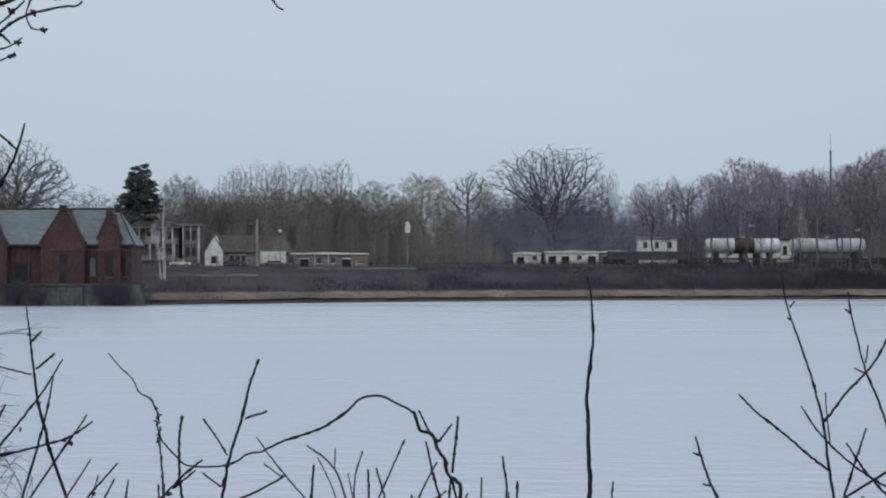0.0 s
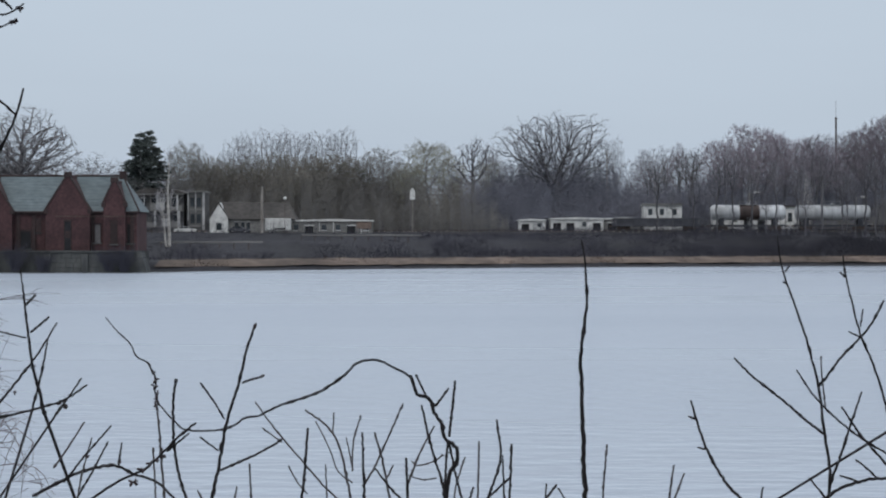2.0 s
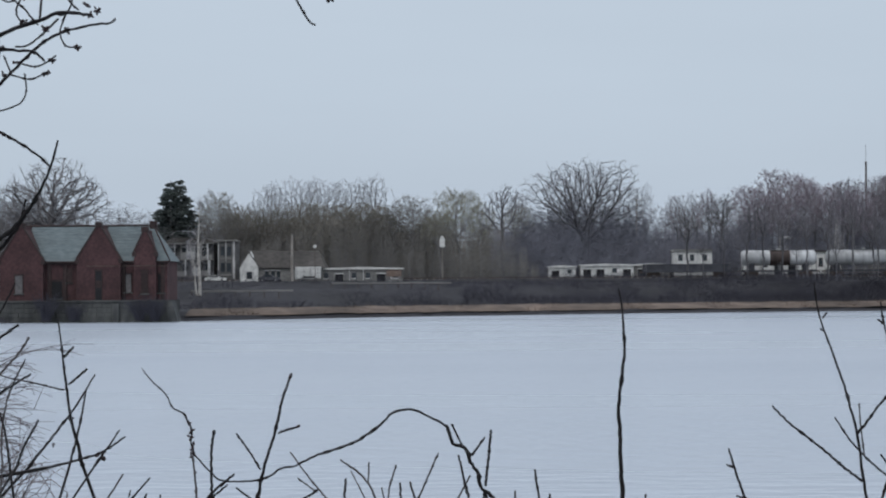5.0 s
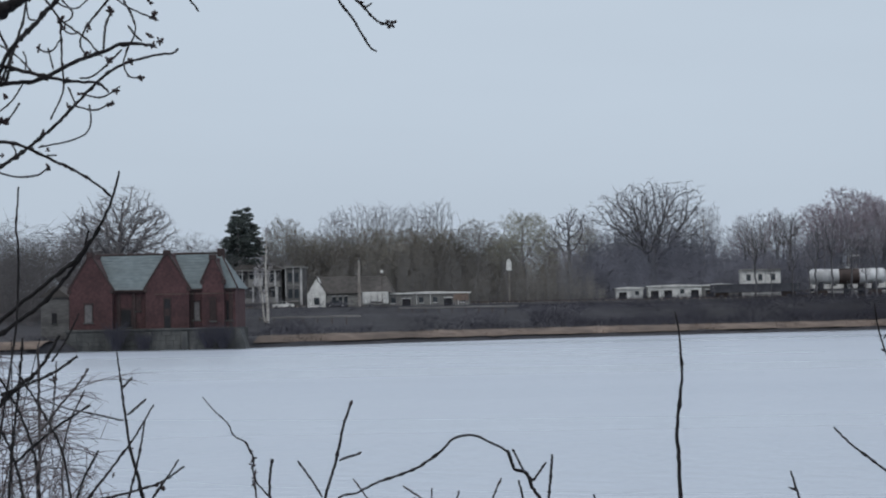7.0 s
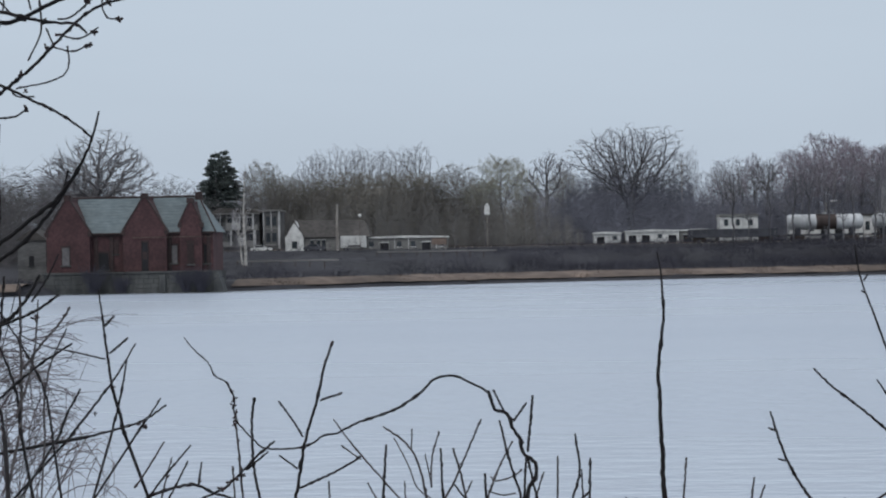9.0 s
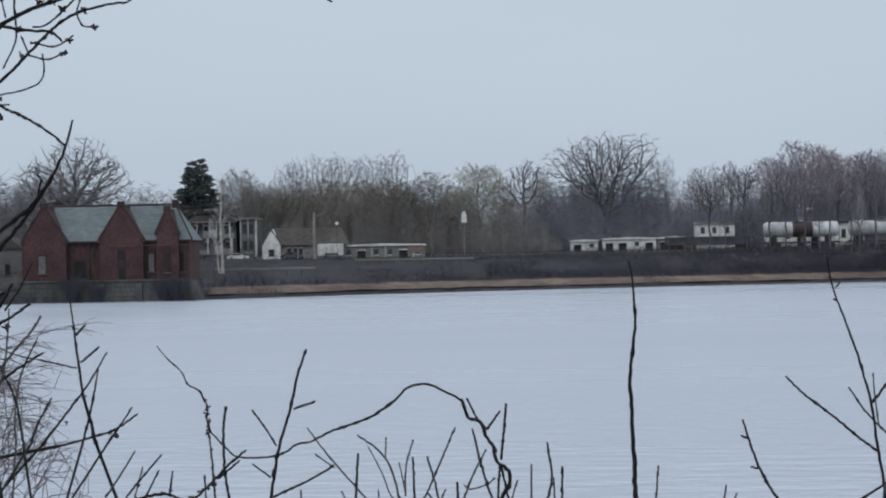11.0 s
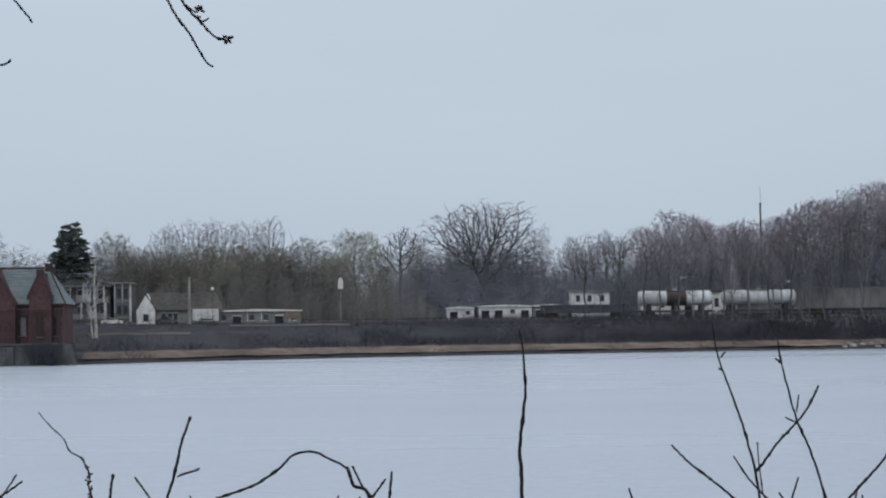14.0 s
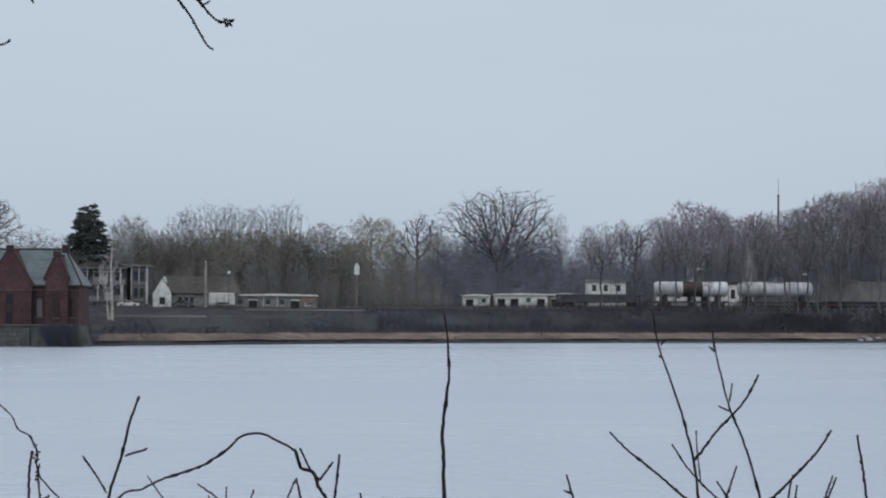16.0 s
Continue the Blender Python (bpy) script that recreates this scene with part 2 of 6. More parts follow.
def prism(bm, outline, y0, y1):
    """A closed outline in x and z, pushed from y0 to y1."""
    front = [bm.verts.new((x, y0, z)) for x, z in outline]
    back = [bm.verts.new((x, y1, z)) for x, z in outline]
    bm.faces.new(front)
    bm.faces.new(back[::-1])
    for i in range(len(outline)):
        j = (i + 1) % len(outline)
        bm.faces.new((front[j], front[i], back[i], back[j]))
    bmesh.ops.recalc_face_normals(bm, faces=bm.faces)
    return bm


# ---- ground and lake ----
SHORE_X = (-400, -140, -90, -73, -72, -46, -45, -26, 0, 34, 90, 140, 400)
SHORE_Y = (150, 225, 262, 286, 301, 303, 306, 328, 352, 374, 394, 398, 430)


def shore(x):
    return float(np.interp(x, SHORE_X, SHORE_Y))


def crest(x):
    """How much wider than usual the slope behind the bank is."""
    return float(np.interp(x, (-140, -47, 0, 34, 60, 90, 140), (6.0, 5.0, 3.2, 2.0, 0.9, 0.7, 0.55)))


FAR_D = (-40, -6, -1.5, 0, 0.8, 2.0, 5.0, 8.0, 10, 12, 15, 18, 21, 24, 40, 70, 110, 180, 320, 700, 2400)
FAR_Z = (-3, -1.2, -0.4, 0.02, 0.40, 0.75, 1.30, 1.60, 1.60, 1.9, 2.8, 4.0, 5.0, 5.5, 6.6, 7.2, 8.0, 10, 14, 22, 30)


def far_place(x, d):
    """The ground d metres behind the shoreline."""
    y = shore(x) + (d if d <= 10 else 10 + (d - 10) * (crest(x) if d < 24 else 1) + (0 if d < 24 else 14 * (crest(x) - 1)))
    z = float(np.interp(d, FAR_D, FAR_Z)) * (1 if d <= 10 else float(np.interp(x, (-80, 90), (0.94, 1.08))))
    return y, z


@functools.lru_cache(None)
def slope_line(x):
    return [far_place(x, d)[0] for d in range(260)], [far_place(x, d)[1] for d in range(260)]


def ground_z(x, y):
    ys, zs = slope_line(round(x))
    return float(np.interp(y, ys, zs))


def build_ground():
    xs = [-2500, -900, -400, -260, -180] + list(np.arange(-140, 161, 2.5)) + [200, 280, 420, 900, 2500]
    near = ((-2500, 9), (-300, 5), (-40, 3.2), (-6, 2.7), (0, 2.6), (2, 2.45), (4, 2.0), (7, 1.2), (10, 0.3), (12, -0.3), (16, -1.5), (40, -3))
    verts, rows = [], 0
    for y, z in near:
        for x in xs:
            verts.append((x, y, z + 0.12 * noise.noise((x * 0.7, y * 0.7, 0))))
        rows += 1
    for d in FAR_D:
        for x in xs:
            y, z = far_place(x, d)
            bump = 0.18 * noise.noise((x * 0.35, d * 0.4, 3)) if d > 1 else 0.5 * noise.noise((x * 0.2, 0, 5)) * (d > -7)
            if d <= 1:
                y += 2.0 * noise.noise((x * 0.12, 1, 9)) + 0.8 * noise.noise((x * 0.5, 1, 4))
                bump *= 0.1
            verts.append((x, y, z + bump))
        rows += 1
    n = len(xs)
    faces = [(r * n + i, r * n + i + 1, (r + 1) * n + i + 1, (r + 1) * n + i) for r in range(rows - 1) for i in range(n - 1)]
    g = raw("ground", verts, faces, M_GROUND, smooth=True)
    tagged(g, "dark leaf-littered ground sloping down to the lake", "ground", kind="structure")


build_ground()
wbm = bmesh.new()
bmesh.ops.create_grid(wbm, x_segments=2, y_segments=2, size=1, matrix=Matrix.Translation((0, 230, 0)) @ Matrix.Diagonal((1500, 260, 1, 1)))
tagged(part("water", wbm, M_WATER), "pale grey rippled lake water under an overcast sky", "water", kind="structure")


def blades(count, place, seed, mat, name, label, category):
    """Many thin upright slivers: stems or blades. place(rng) gives foot, height, lean and width."""
    rng = random.Random(seed)
    verts, faces = [], []
    for _ in range(count):
        (x, y, z), h, lean, w = place(rng)
        a = rng.uniform(-0.6, 0.6)
        dx, dy = math.cos(a) * w / 2, math.sin(a) * w / 2
        lx, ly = rng.uniform(-lean, lean), rng.uniform(-lean, lean)
        k = len(verts)
        verts += [(x - dx, y - dy, z), (x + dx, y + dy, z), (x + lx, y + ly, z + h)]
        faces.append((k, k + 1, k + 2))
    return tagged(raw(name, verts, faces, mat), label, category, kind="stuff")


def build_bank_grass(x0, x1):
    xs = np.arange(x0, x1, 1.5)
    ds = (1.1, 2.0, 3.2, 5.0, 8.0, 10.5)
    verts = []
    for d in ds:
        for x in xs:
            y, z = far_place(x, d)
            y += 2.0 * noise.noise((x * 0.12, 1, 9)) + 0.8 * noise.noise((x * 0.5, 1, 4))
            verts.append((x, y, z + 0.10 + 0.28 * abs(noise.noise((x * 0.25, d * 0.5, 7))) + (0.12 if 1 < d < 10 else -0.1)))
    n = len(xs)
    faces = [(r * n + i, r * n + i + 1, (r + 1) * n + i + 1, (r + 1) * n + i) for r in range(len(ds) - 1) for i in range(n - 1)]
    tagged(raw("bank_grass", verts, faces, M_GRASS, smooth=True), "low tan bank of flattened dead grass along the water", "grass", kind="stuff")


build_bank_grass(-45, 150)
build_bank_grass(-120, -73)


def tuft(rng):
    x = rng.uniform(-45, 150)
    d = rng.uniform(1.8, 10.0)
    y, z = far_place(x, d)
    return (x, y, z + 0.05), rng.uniform(0.15, 0.45) * (1.5 if noise.noise((x * 0.08, 2, 2)) > 0.25 else 1.0), 0.25, rng.uniform(0.06, 0.2)


blades(9000, tuft, 3, M_GRASS, "grass_tufts", "tan dead grass tufts on the lake bank", "grass")


def brush_stem(rng):
    x = rng.uniform(-78, 160)
    d = rng.uniform(11.0, 24) if rng.random() < 0.7 else rng.uniform(24, 44)
    y, z = far_place(x, d)
    h = rng.uniform(0.4, 2.2) * (1.0 + 1.2 * noise.noise((x * 0.13, d * 0.15, 1))) * (1.0 if d < 14 else max(0.25, (26 - d) / 12))
    if x < -3 and 12 < d < 24:
        h *= 0.45
    if d > 24:
        h = rng.uniform(0.5, 1.6) * float(np.interp(x, (-20, 0, 20), (0.35, 0.7, 1.15)))
    return (x, y, z - 0.1), max(0.3, h), 1.9, rng.uniform(0.028, 0.06)


blades(110000, brush_stem, 4, M_BRUSH, "embankment_brush", "dark leafless brush covering the railway embankment", "brush")


# ---- brick gatehouse on the water ----
def gable_front(house, name, x0, x1, y0, y1, z0, eave, peak, mat=M_BRICK):
    """A projecting brick bay with a steep parapet gable, dark coping and a block on the peak."""
    mid = (x0 + x1) / 2
    bay = part(name, prism(bmesh.new(), ((x0, z0), (x1, z0), (x1, eave), (mid + 0.35, peak - 0.5), (mid + 0.35, peak), (mid - 0.35, peak), (mid - 0.35, peak - 0.5), (x0, eave)), y0, y1), mat, house)
    for s, xe in ((-1, x0), (1, x1)):
        a, b = (xe + s * 0.12, eave - 0.15), (mid + s * 0.3, peak - 0.45)
        part("coping", prism(bmesh.new(), (a, (a[0], a[1] + 0.5), (b[0], b[1] + 0.35), b), y0 - 0.12, y0 + 0.55), M_BRICK_TRIM, bay, "dark stone coping")
        boxed("kneeler", (xe - 0.3, xe + 0.3, y0 - 0.15, y0 + 0.6, eave - 0.55, eave + 0.15), M_BRICK_TRIM, bay, bevel=0.04)
    boxed("finial_block", (mid - 0.55, mid + 0.55, y0 - 0.15, y0 + 0.9, peak - 0.35, peak + 0.45), M_BRICK_TRIM, bay, "dark brick block on the peak", 0.05)
    return bay


def window(parent, x0, x1, y, z0, z1, fill, arched=False, name="window", sill=True):
    """A recessed opening: dark reveal, filling, frame and sill, standing on the wall face y (towards the lake)."""
    w = boxed(name, (x0, x1, y - 0.04, y + 0.10, z0, z1), fill, parent)
    t = min(0.14, (x1 - x0) * 0.14)
    boxed("frame", (x0 - t, x0, y - 0.10, y + 0.08, z0, z1), M_BRICK_TRIM, w)
    boxed("frame", (x1, x1 + t, y - 0.10, y + 0.08, z0, z1), M_BRICK_TRIM, w)
    boxed("lintel", (x0 - t - 0.1, x1 + t + 0.1, y - 0.11, y + 0.08, z1, z1 + 0.28), M_BRICK_TRIM, w)
    if sill:
        boxed("sill", (x0 - t - 0.12, x1 + t + 0.12, y - 0.22, y + 0.08, z0 - 0.18, z0), M_STONE, w)
    return w


def build_gatehouse():
    h = empty("gatehouse", (-59.5, 300, 0), "red brick waterside gatehouse with steep gables and a grey-green roof", "building")
    # local x runs along the front, which lies at y = 0; bays stand 1.2 m proud
    L, R_, base, eave, ridge, deep = -10.4, 12.6, 3.3, 9.2, 14.7, 11.0
    body = part("wall", box(bmesh.new(), L, R_, 1.2, deep, base, eave), M_BRICK, h)
    for x in (-5.3, -2.9, -0.9, 6.0, 11.9):
        boxed("pilaster", (x - 0.28, x + 0.28, 1.0, 1.2, base, eave - 0.4), M_BRICK_TRIM, body, bevel=0.03)
    boxed("cornice", (L, R_ + 0.1, 0.95, 1.2, eave - 0.45, eave - 0.02), M_BRICK_TRIM, body)
    # main roof, hipped at the far end, with a thick edge
    bm = bmesh.new()
    e0, e1, yc = L - 0.3, R_ + 0.45, (1.2 + deep) / 2
    a, b, c, d = ((e0, 0.75, eave), (e1, 0.75, eave), (e1, deep + 0.4, eave), (e0, deep + 0.4, eave))
    p, q = (e0, yc, ridge), (e1 - 3.3, yc, ridge)
    vs = [bm.verts.new(v) for v in (a, b, c, d, p, q)]
    for f in ((0, 1, 5, 4), (1, 2, 5), (2, 3, 4, 5), (3, 0, 4), (3, 2, 1, 0)):
        bm.faces.new([vs[i] for i in f])
    bmesh.ops.recalc_face_normals(bm, faces=bm.faces)
    roof = part("roof", bm, M_SLATE, h, "grey-green slate roof")
    part("ridge_cap", rod(bmesh.new(), (p[0], yc, ridge + 0.05), (q[0], yc, ridge + 0.05), 0.16), M_BRICK_TRIM, roof)
    part("hip_cap", rod(bmesh.new(), (q[0], yc, ridge + 0.03), (b[0], b[1], eave + 0.05), 0.13), M_BRICK_TRIM, roof)
    boxed("gutter", (e0, e1, 0.55, 0.75, eave - 0.22, eave + 0.05), M_BRICK_TRIM, roof, bevel=0.04)
    # slate courses: thin raised laps up the front slope
    slope = Vector((0, yc - 0.75, ridge - eave))
    for k in range(1, 12):
        f = k / 12
        y, z = 0.75 + slope.y * f, eave + slope.z * f
        boxed("slate_course", (e0 + 0.02, e1 - 3.7 * f - 0.15, y - 0.03, y + 0.02, z - 0.015, z + 0.015), M_SLATE, roof)
    boxed("chimney", (q[0] - 0.5, q[0] + 0.5, yc - 0.5, yc + 0.6, ridge - 0.6, ridge + 0.75), M_BRICK_TRIM, h, "short dark brick stack", 0.05)
    # three front gables
    g1 = gable_front(h, "gable_bay", -12.6, -6.0, 0.0, 6.0, base, 9.3, 14.6)
    g2 = gable_front(h, "gable_bay", -0.9, 5.7, 0.0, 6.0, base, 9.4, 14.7)
    g3 = gable_front(h, "gable_bay", 7.7, 11.0, 0.3, 5.5, base, 10.4, 13.9)
    # wooden-look slate cheeks where each gable's roof runs back to the main roof
    for x0, x1, ev, pk in ((-12.6, -6.0, 9.3, 14.2), (-0.9, 5.7, 9.4, 14.3), (7.7, 11.0, 10.4, 13.5)):
        part("cross_roof", prism(bmesh.new(), ((x0 - 0.1, ev), (x1 + 0.1, ev), ((x0 + x1) / 2, pk + 0.15)), 0.7, 6.1), M_SLATE, h)
    window(g1, -10.2, -9.1, 0.0, 4.4, 7.1, M_PALE)
    window(g2, 1.95, 2.85, 0.0, 3.4, 7.7, M_DARK)
    boxed("panel", (2.05, 2.75, -0.06, 0.02, 5.2, 6.3), M_BRICK_TRIM, g2)
    window(g3, 8.9, 9.7, 0.3, 4.3, 7.6, M_BRICK_TRIM)
    window(body, 6.2, 7.1, 1.2, 4.5, 7.2, M_PALE)
    window(body, -2.6, -1.9, 1.2, 6.0, 7.9, M_BRICK_TRIM)
    window(body, -4.9, -3.4, 1.2, 3.6, 6.2, M_DARK)
    window(body, 11.25, 12.1, 1.2, 4.4, 7.2, M_DARK)
    # thin service pipe along the front
    pipe = part("pipe", rod(bmesh.new(), (0.6, -0.35, 8.45), (12.9, -0.35, 8.45), 0.06), M_RUST, h)
    for x in (1.0, 5.0, 9.0, 12.7):
        part("bracket", rod(bmesh.new(), (x, -0.35, 8.45), (x, 0.25, 8.45), 0.04, sides=5), M_RUST, pipe)
    # stone footing in the water, in courses, with raking buttresses
    foot = part("footing", box(bmesh.new(), -12.9, 13.0, -0.9, deep, -1.5, base), M_STONE, h, "grey-green stone footing stained by the water")
    boxed("capstone", (-13.1, 13.2, -1.15, 0.0, base - 0.32, base + 0.02), M_STONE, foot, bevel=0.05)
    rng = random.Random(8)
    for r in range(4):
        x = -12.9 + (0.6 if r % 2 else 0)
        while x < 12.4:
            w = rng.uniform(1.1, 1.9)
            boxed("stone", (x + 0.03, min(x + w - 0.03, 12.95), -0.90 - rng.uniform(0.05, 0.12), -0.85, 0.02 + r * 0.74, 0.70 + r * 0.74), M_STONE, foot, bevel=0.03)
            x += w
    for x in (-6.2, -0.4, 5.2):
        boxed("buttress", (x - 0.5, x + 0.5, -1.4, -0.9, -1.5, base - 0.5), M_STONE, foot, bevel=0.08)
    bm = bmesh.new()
    prism(bm, ((12.9, -1.5), (15.0, -1.5), (13.6, base - 0.2), (12.9, base - 0.2)), -1.2, 2.5)
    part("wing_wall", bm, M_STONE, foot, "sloping grey wing wall")


build_gatehouse()


# ---- houses behind the embankment ----
def build_porch_house():
    y, zb, H = 420, 6.7, 8.7
    h = empty("porch_house", (-60, y, zb), "weathered grey two-storey house with worn white porches", "house")
    X0, X1 = -5.5, 4.3
    body = part("wall", box(bmesh.new(), X0, X1, 1.3, 11, 0, H - 0.4), M_WEATHERED, h)
    part("roof", prism(bmesh.new(), ((X0 - 0.4, H - 0.4), (X1 + 0.4, H - 0.4), (X1 - 1.6, H + 0.5), (X0 + 1.2, H + 0.7)), -0.2, 11.4), M_SHINGLE, h)
    boxed("cornice", (X0 - 0.3, X1 + 0.3, -0.15, 0.0, H - 0.7, H - 0.45), M_GREYSIDE, h)
    rng = random.Random(15)
    for z in (1.15, 4.6):
        deck = boxed("porch_deck", (X0, X1, 0, 1.3, z, z + 0.18), M_GREYSIDE, h)
        x = X0 + 0.15
        while x < X1 - 0.3:
            w = rng.choice((0.16, 0.22, 0.34, 0.6))
            boxed("post", (x, x + w, 0.02, 0.30, z + 0.18, z + 3.45), M_PORCH if rng.random() < 0.7 else M_GREYSIDE, deck)
            gap = rng.uniform(0.7, 1.7)
            if rng.random() < 0.6 and x + w + gap < X1:
                boxed("panel", (x + w + 0.02, x + w + gap - 0.02, 0.06, 0.14, z + 0.2, z + rng.uniform(0.7, 2.0)), M_PORCH if rng.random() < 0.55 else M_GREYSIDE, deck)
            x += w + gap
        for k in range(4):
            x = X0 + 0.6 + k * 2.3 + rng.uniform(-0.2, 0.3)
            pane = boxed("window", (x, x + 0.95, 1.22, 1.32, z + 0.9, z + 2.7), M_GLASS, body)
            boxed("frame", (x - 0.14, x + 1.09, 1.16, 1.22, z + 2.7, z + 2.92), M_PORCH, pane)
            boxed("sill", (x - 0.12, x + 1.07, 1.12, 1.22, z + 0.76, z + 0.9), M_PORCH, pane)
    # slender front wing with white corner boards
    wing = part("wing", box(bmesh.new(), 5.2, 8.8, 0.6, 9, 0, H - 0.2), M_WEATHERED, h)
    part("wing_roof", prism(bmesh.new(), ((5.0, H - 0.2), (9.1, H - 0.2), (9.0, H + 0.1), (5.1, H + 0.2)), 0.2, 9.3), M_GREYSIDE, wing)
    for x0, x1, z0 in ((5.2, 5.4, 2.4), (6.8, 7.0, 4.4), (8.35, 8.8, 0.6)):
        boxed("corner_board", (x0, x1, 0.5, 0.6, z0, H - 0.2), M_PORCH, wing)
    for z in (1.15, 4.6):
        for x in (5.8, 7.1):
            boxed("window", (x, x + 0.9, 0.53, 0.63, z + 0.9, z + 2.8), M_GLASS, wing)
        boxed("band", (5.51, 8.29, 0.45, 0.495, z + 0.1, z + 0.45), M_GREYSIDE, wing)


build_porch_house()


def build_gable_house():
    h = empty("gable_house", (-45.5, 415, 6.2), "white gable-ended house with a long brown shingle roof", "house")
    # end gable on the left part of the front, long roof running to the right
    X0, X1, H, P = -3.9, -0.2, 3.4, 7.0
    end = part("gable_wall", prism(bmesh.new(), ((X0, 0), (X1, 0), (X1, H), (-1.9, P - 0.25), (X0, H)), 0, 9), M_WHITE, h)
    boxed("verge_board", (X0 - 0.1, X0 + 0.05, -0.08, 0.0, 0, H), M_WHITE, end)
    boxed("window", (-2.6, -1.5, -0.05, 0.03, 1.0, 2.5), M_GLASS, end)
    wall = part("wall", box(bmesh.new(), X1 + 0.02, 13.3, 0.6, 9, 0, H), M_GREYSIDE, h)
    bm = bmesh.new()
    vs = [bm.verts.new(v) for v in ((-2.1, 4.2, P), (12.2, 4.8, P - 0.2), (13.8, 0.1, H - 0.1), (0.0, 0.1, H - 0.1), (13.8, 9.4, H), (-2.1, 9.4, H), (-2.1, -0.2, P - 0.1))]
    for f in ((0, 3, 2, 1), (0, 6, 3), (0, 1, 4, 5), (1, 2, 4)):
        bm.faces.new([vs[i] for i in f])
    bmesh.ops.recalc_face_normals(bm, faces=bm.faces)
    r = part("roof", bm, M_SHINGLE, h)
    m = r.modifiers.new("thickness", "SOLIDIFY")
    m.thickness = 0.18
    for x in (1.2, 2.5, 3.6):
        w = boxed("window", (x, x + 0.75, 0.52, 0.62, 0.9, 2.7), M_GLASS, wall)
        boxed("frame", (x - 0.1, x + 0.85, 0.48, 0.52, 2.7, 2.85), M_WHITE, w)
    boxed("porch_rail", (0.2, 4.6, -0.6, -0.45, 0.2, 1.1), M_DARK, wall)


build_gable_house()


def build_trailer(x, y, z, w, hh, label):
    t = empty("box_trailer", (x, y, z), label, "trailer")
    boxed("body", (0, w, 0, 2.4, 0.75, hh), M_WHITE, t, bevel=0.06)
    for k in range(1, 6):
        boxed("rib", (w * k / 6 - 0.04, w * k / 6 + 0.04, -0.04, 0.02, 0.85, hh - 0.1), M_WHITE, t)
    for wx in (w * 0.2, w * 0.36):
        wheel = part("wheel", rod(bmesh.new(), (wx, 0.05, 0.42), (wx, 0.3, 0.42), 0.42, sides=14), M_DARK, t)
        part("rim", rod(bmesh.new(), (wx, 0.02, 0.42), (wx, 0.06, 0.42), 0.2, sides=10), M_STEEL, wheel)
    boxed("dark_panel", (w * 0.3, w * 0.8, -0.03, 0.0, 0.9, 1.25), M_DARK, t)
    boxed("landing_leg", (w * 0.85, w * 0.85 + 0.12, 0.2, 0.3, 0, 0.75), M_RUST, t)


build_trailer(-37.6, 411, 6.4, 5.2, 3.2, "white box trailer parked beside the house")


def build_car(x, y, turn, mat, label):
    """A parked saloon car: body, cabin with glass, lamps, bumpers and wheels."""
    z = ground_z(x, y) + 0.05
    c = empty("parked_car", (x, y, z), label, "car", turn=turn)
    body = part("body", prism(bmesh.new(), ((-2.2, 0.35), (2.2, 0.35), (2.25, 0.72), (1.9, 0.88), (1.1, 0.95), (-1.5, 0.98), (-2.15, 0.9), (-2.25, 0.6)), -0.85, 0.85), mat, c)
    part("cabin", prism(bmesh.new(), ((-1.6, 0.96), (1.0, 0.94), (0.45, 1.42), (-1.05, 1.45)), -0.72, 0.72), mat, body)
    for x0, x1 in ((-1.15, -0.3), (-0.2, 0.5)):
        part("side_window", prism(bmesh.new(), ((x0 - 0.12, 1.0), (x1 + 0.12, 1.0), (x1 - 0.05, 1.36), (x0 + 0.05, 1.36)), -0.735, -0.70), M_GLASS, body)
    for bx in (-2.3, 2.2):
        boxed("bumper", (bx, bx + 0.1, -0.8, 0.8, 0.35, 0.55), M_DARK, body, bevel=0.02)
    for sy in (-0.6, 0.6):
        boxed("headlight", (2.17, 2.26, sy - 0.16, sy + 0.16, 0.62, 0.76), M_STEEL, body)
    for wx in (-1.35, 1.35):
        for sy in (-0.86, 0.72):
            w = part("wheel", rod(bmesh.new(), (wx, sy, 0.32), (wx, sy + 0.16, 0.32), 0.32, sides=16), M_DARK, c)
            part("rim", rod(bmesh.new(), (wx, sy - 0.02, 0.32), (wx, sy + 0.02, 0.32), 0.18, sides=10), M_STEEL, w)


build_car(-53.5, 407, 4, M_WHITE, "white car parked beside the porch house")
build_car(-42.6, 408, -3, M_BLACKCAR, "dark car parked before the gable house")


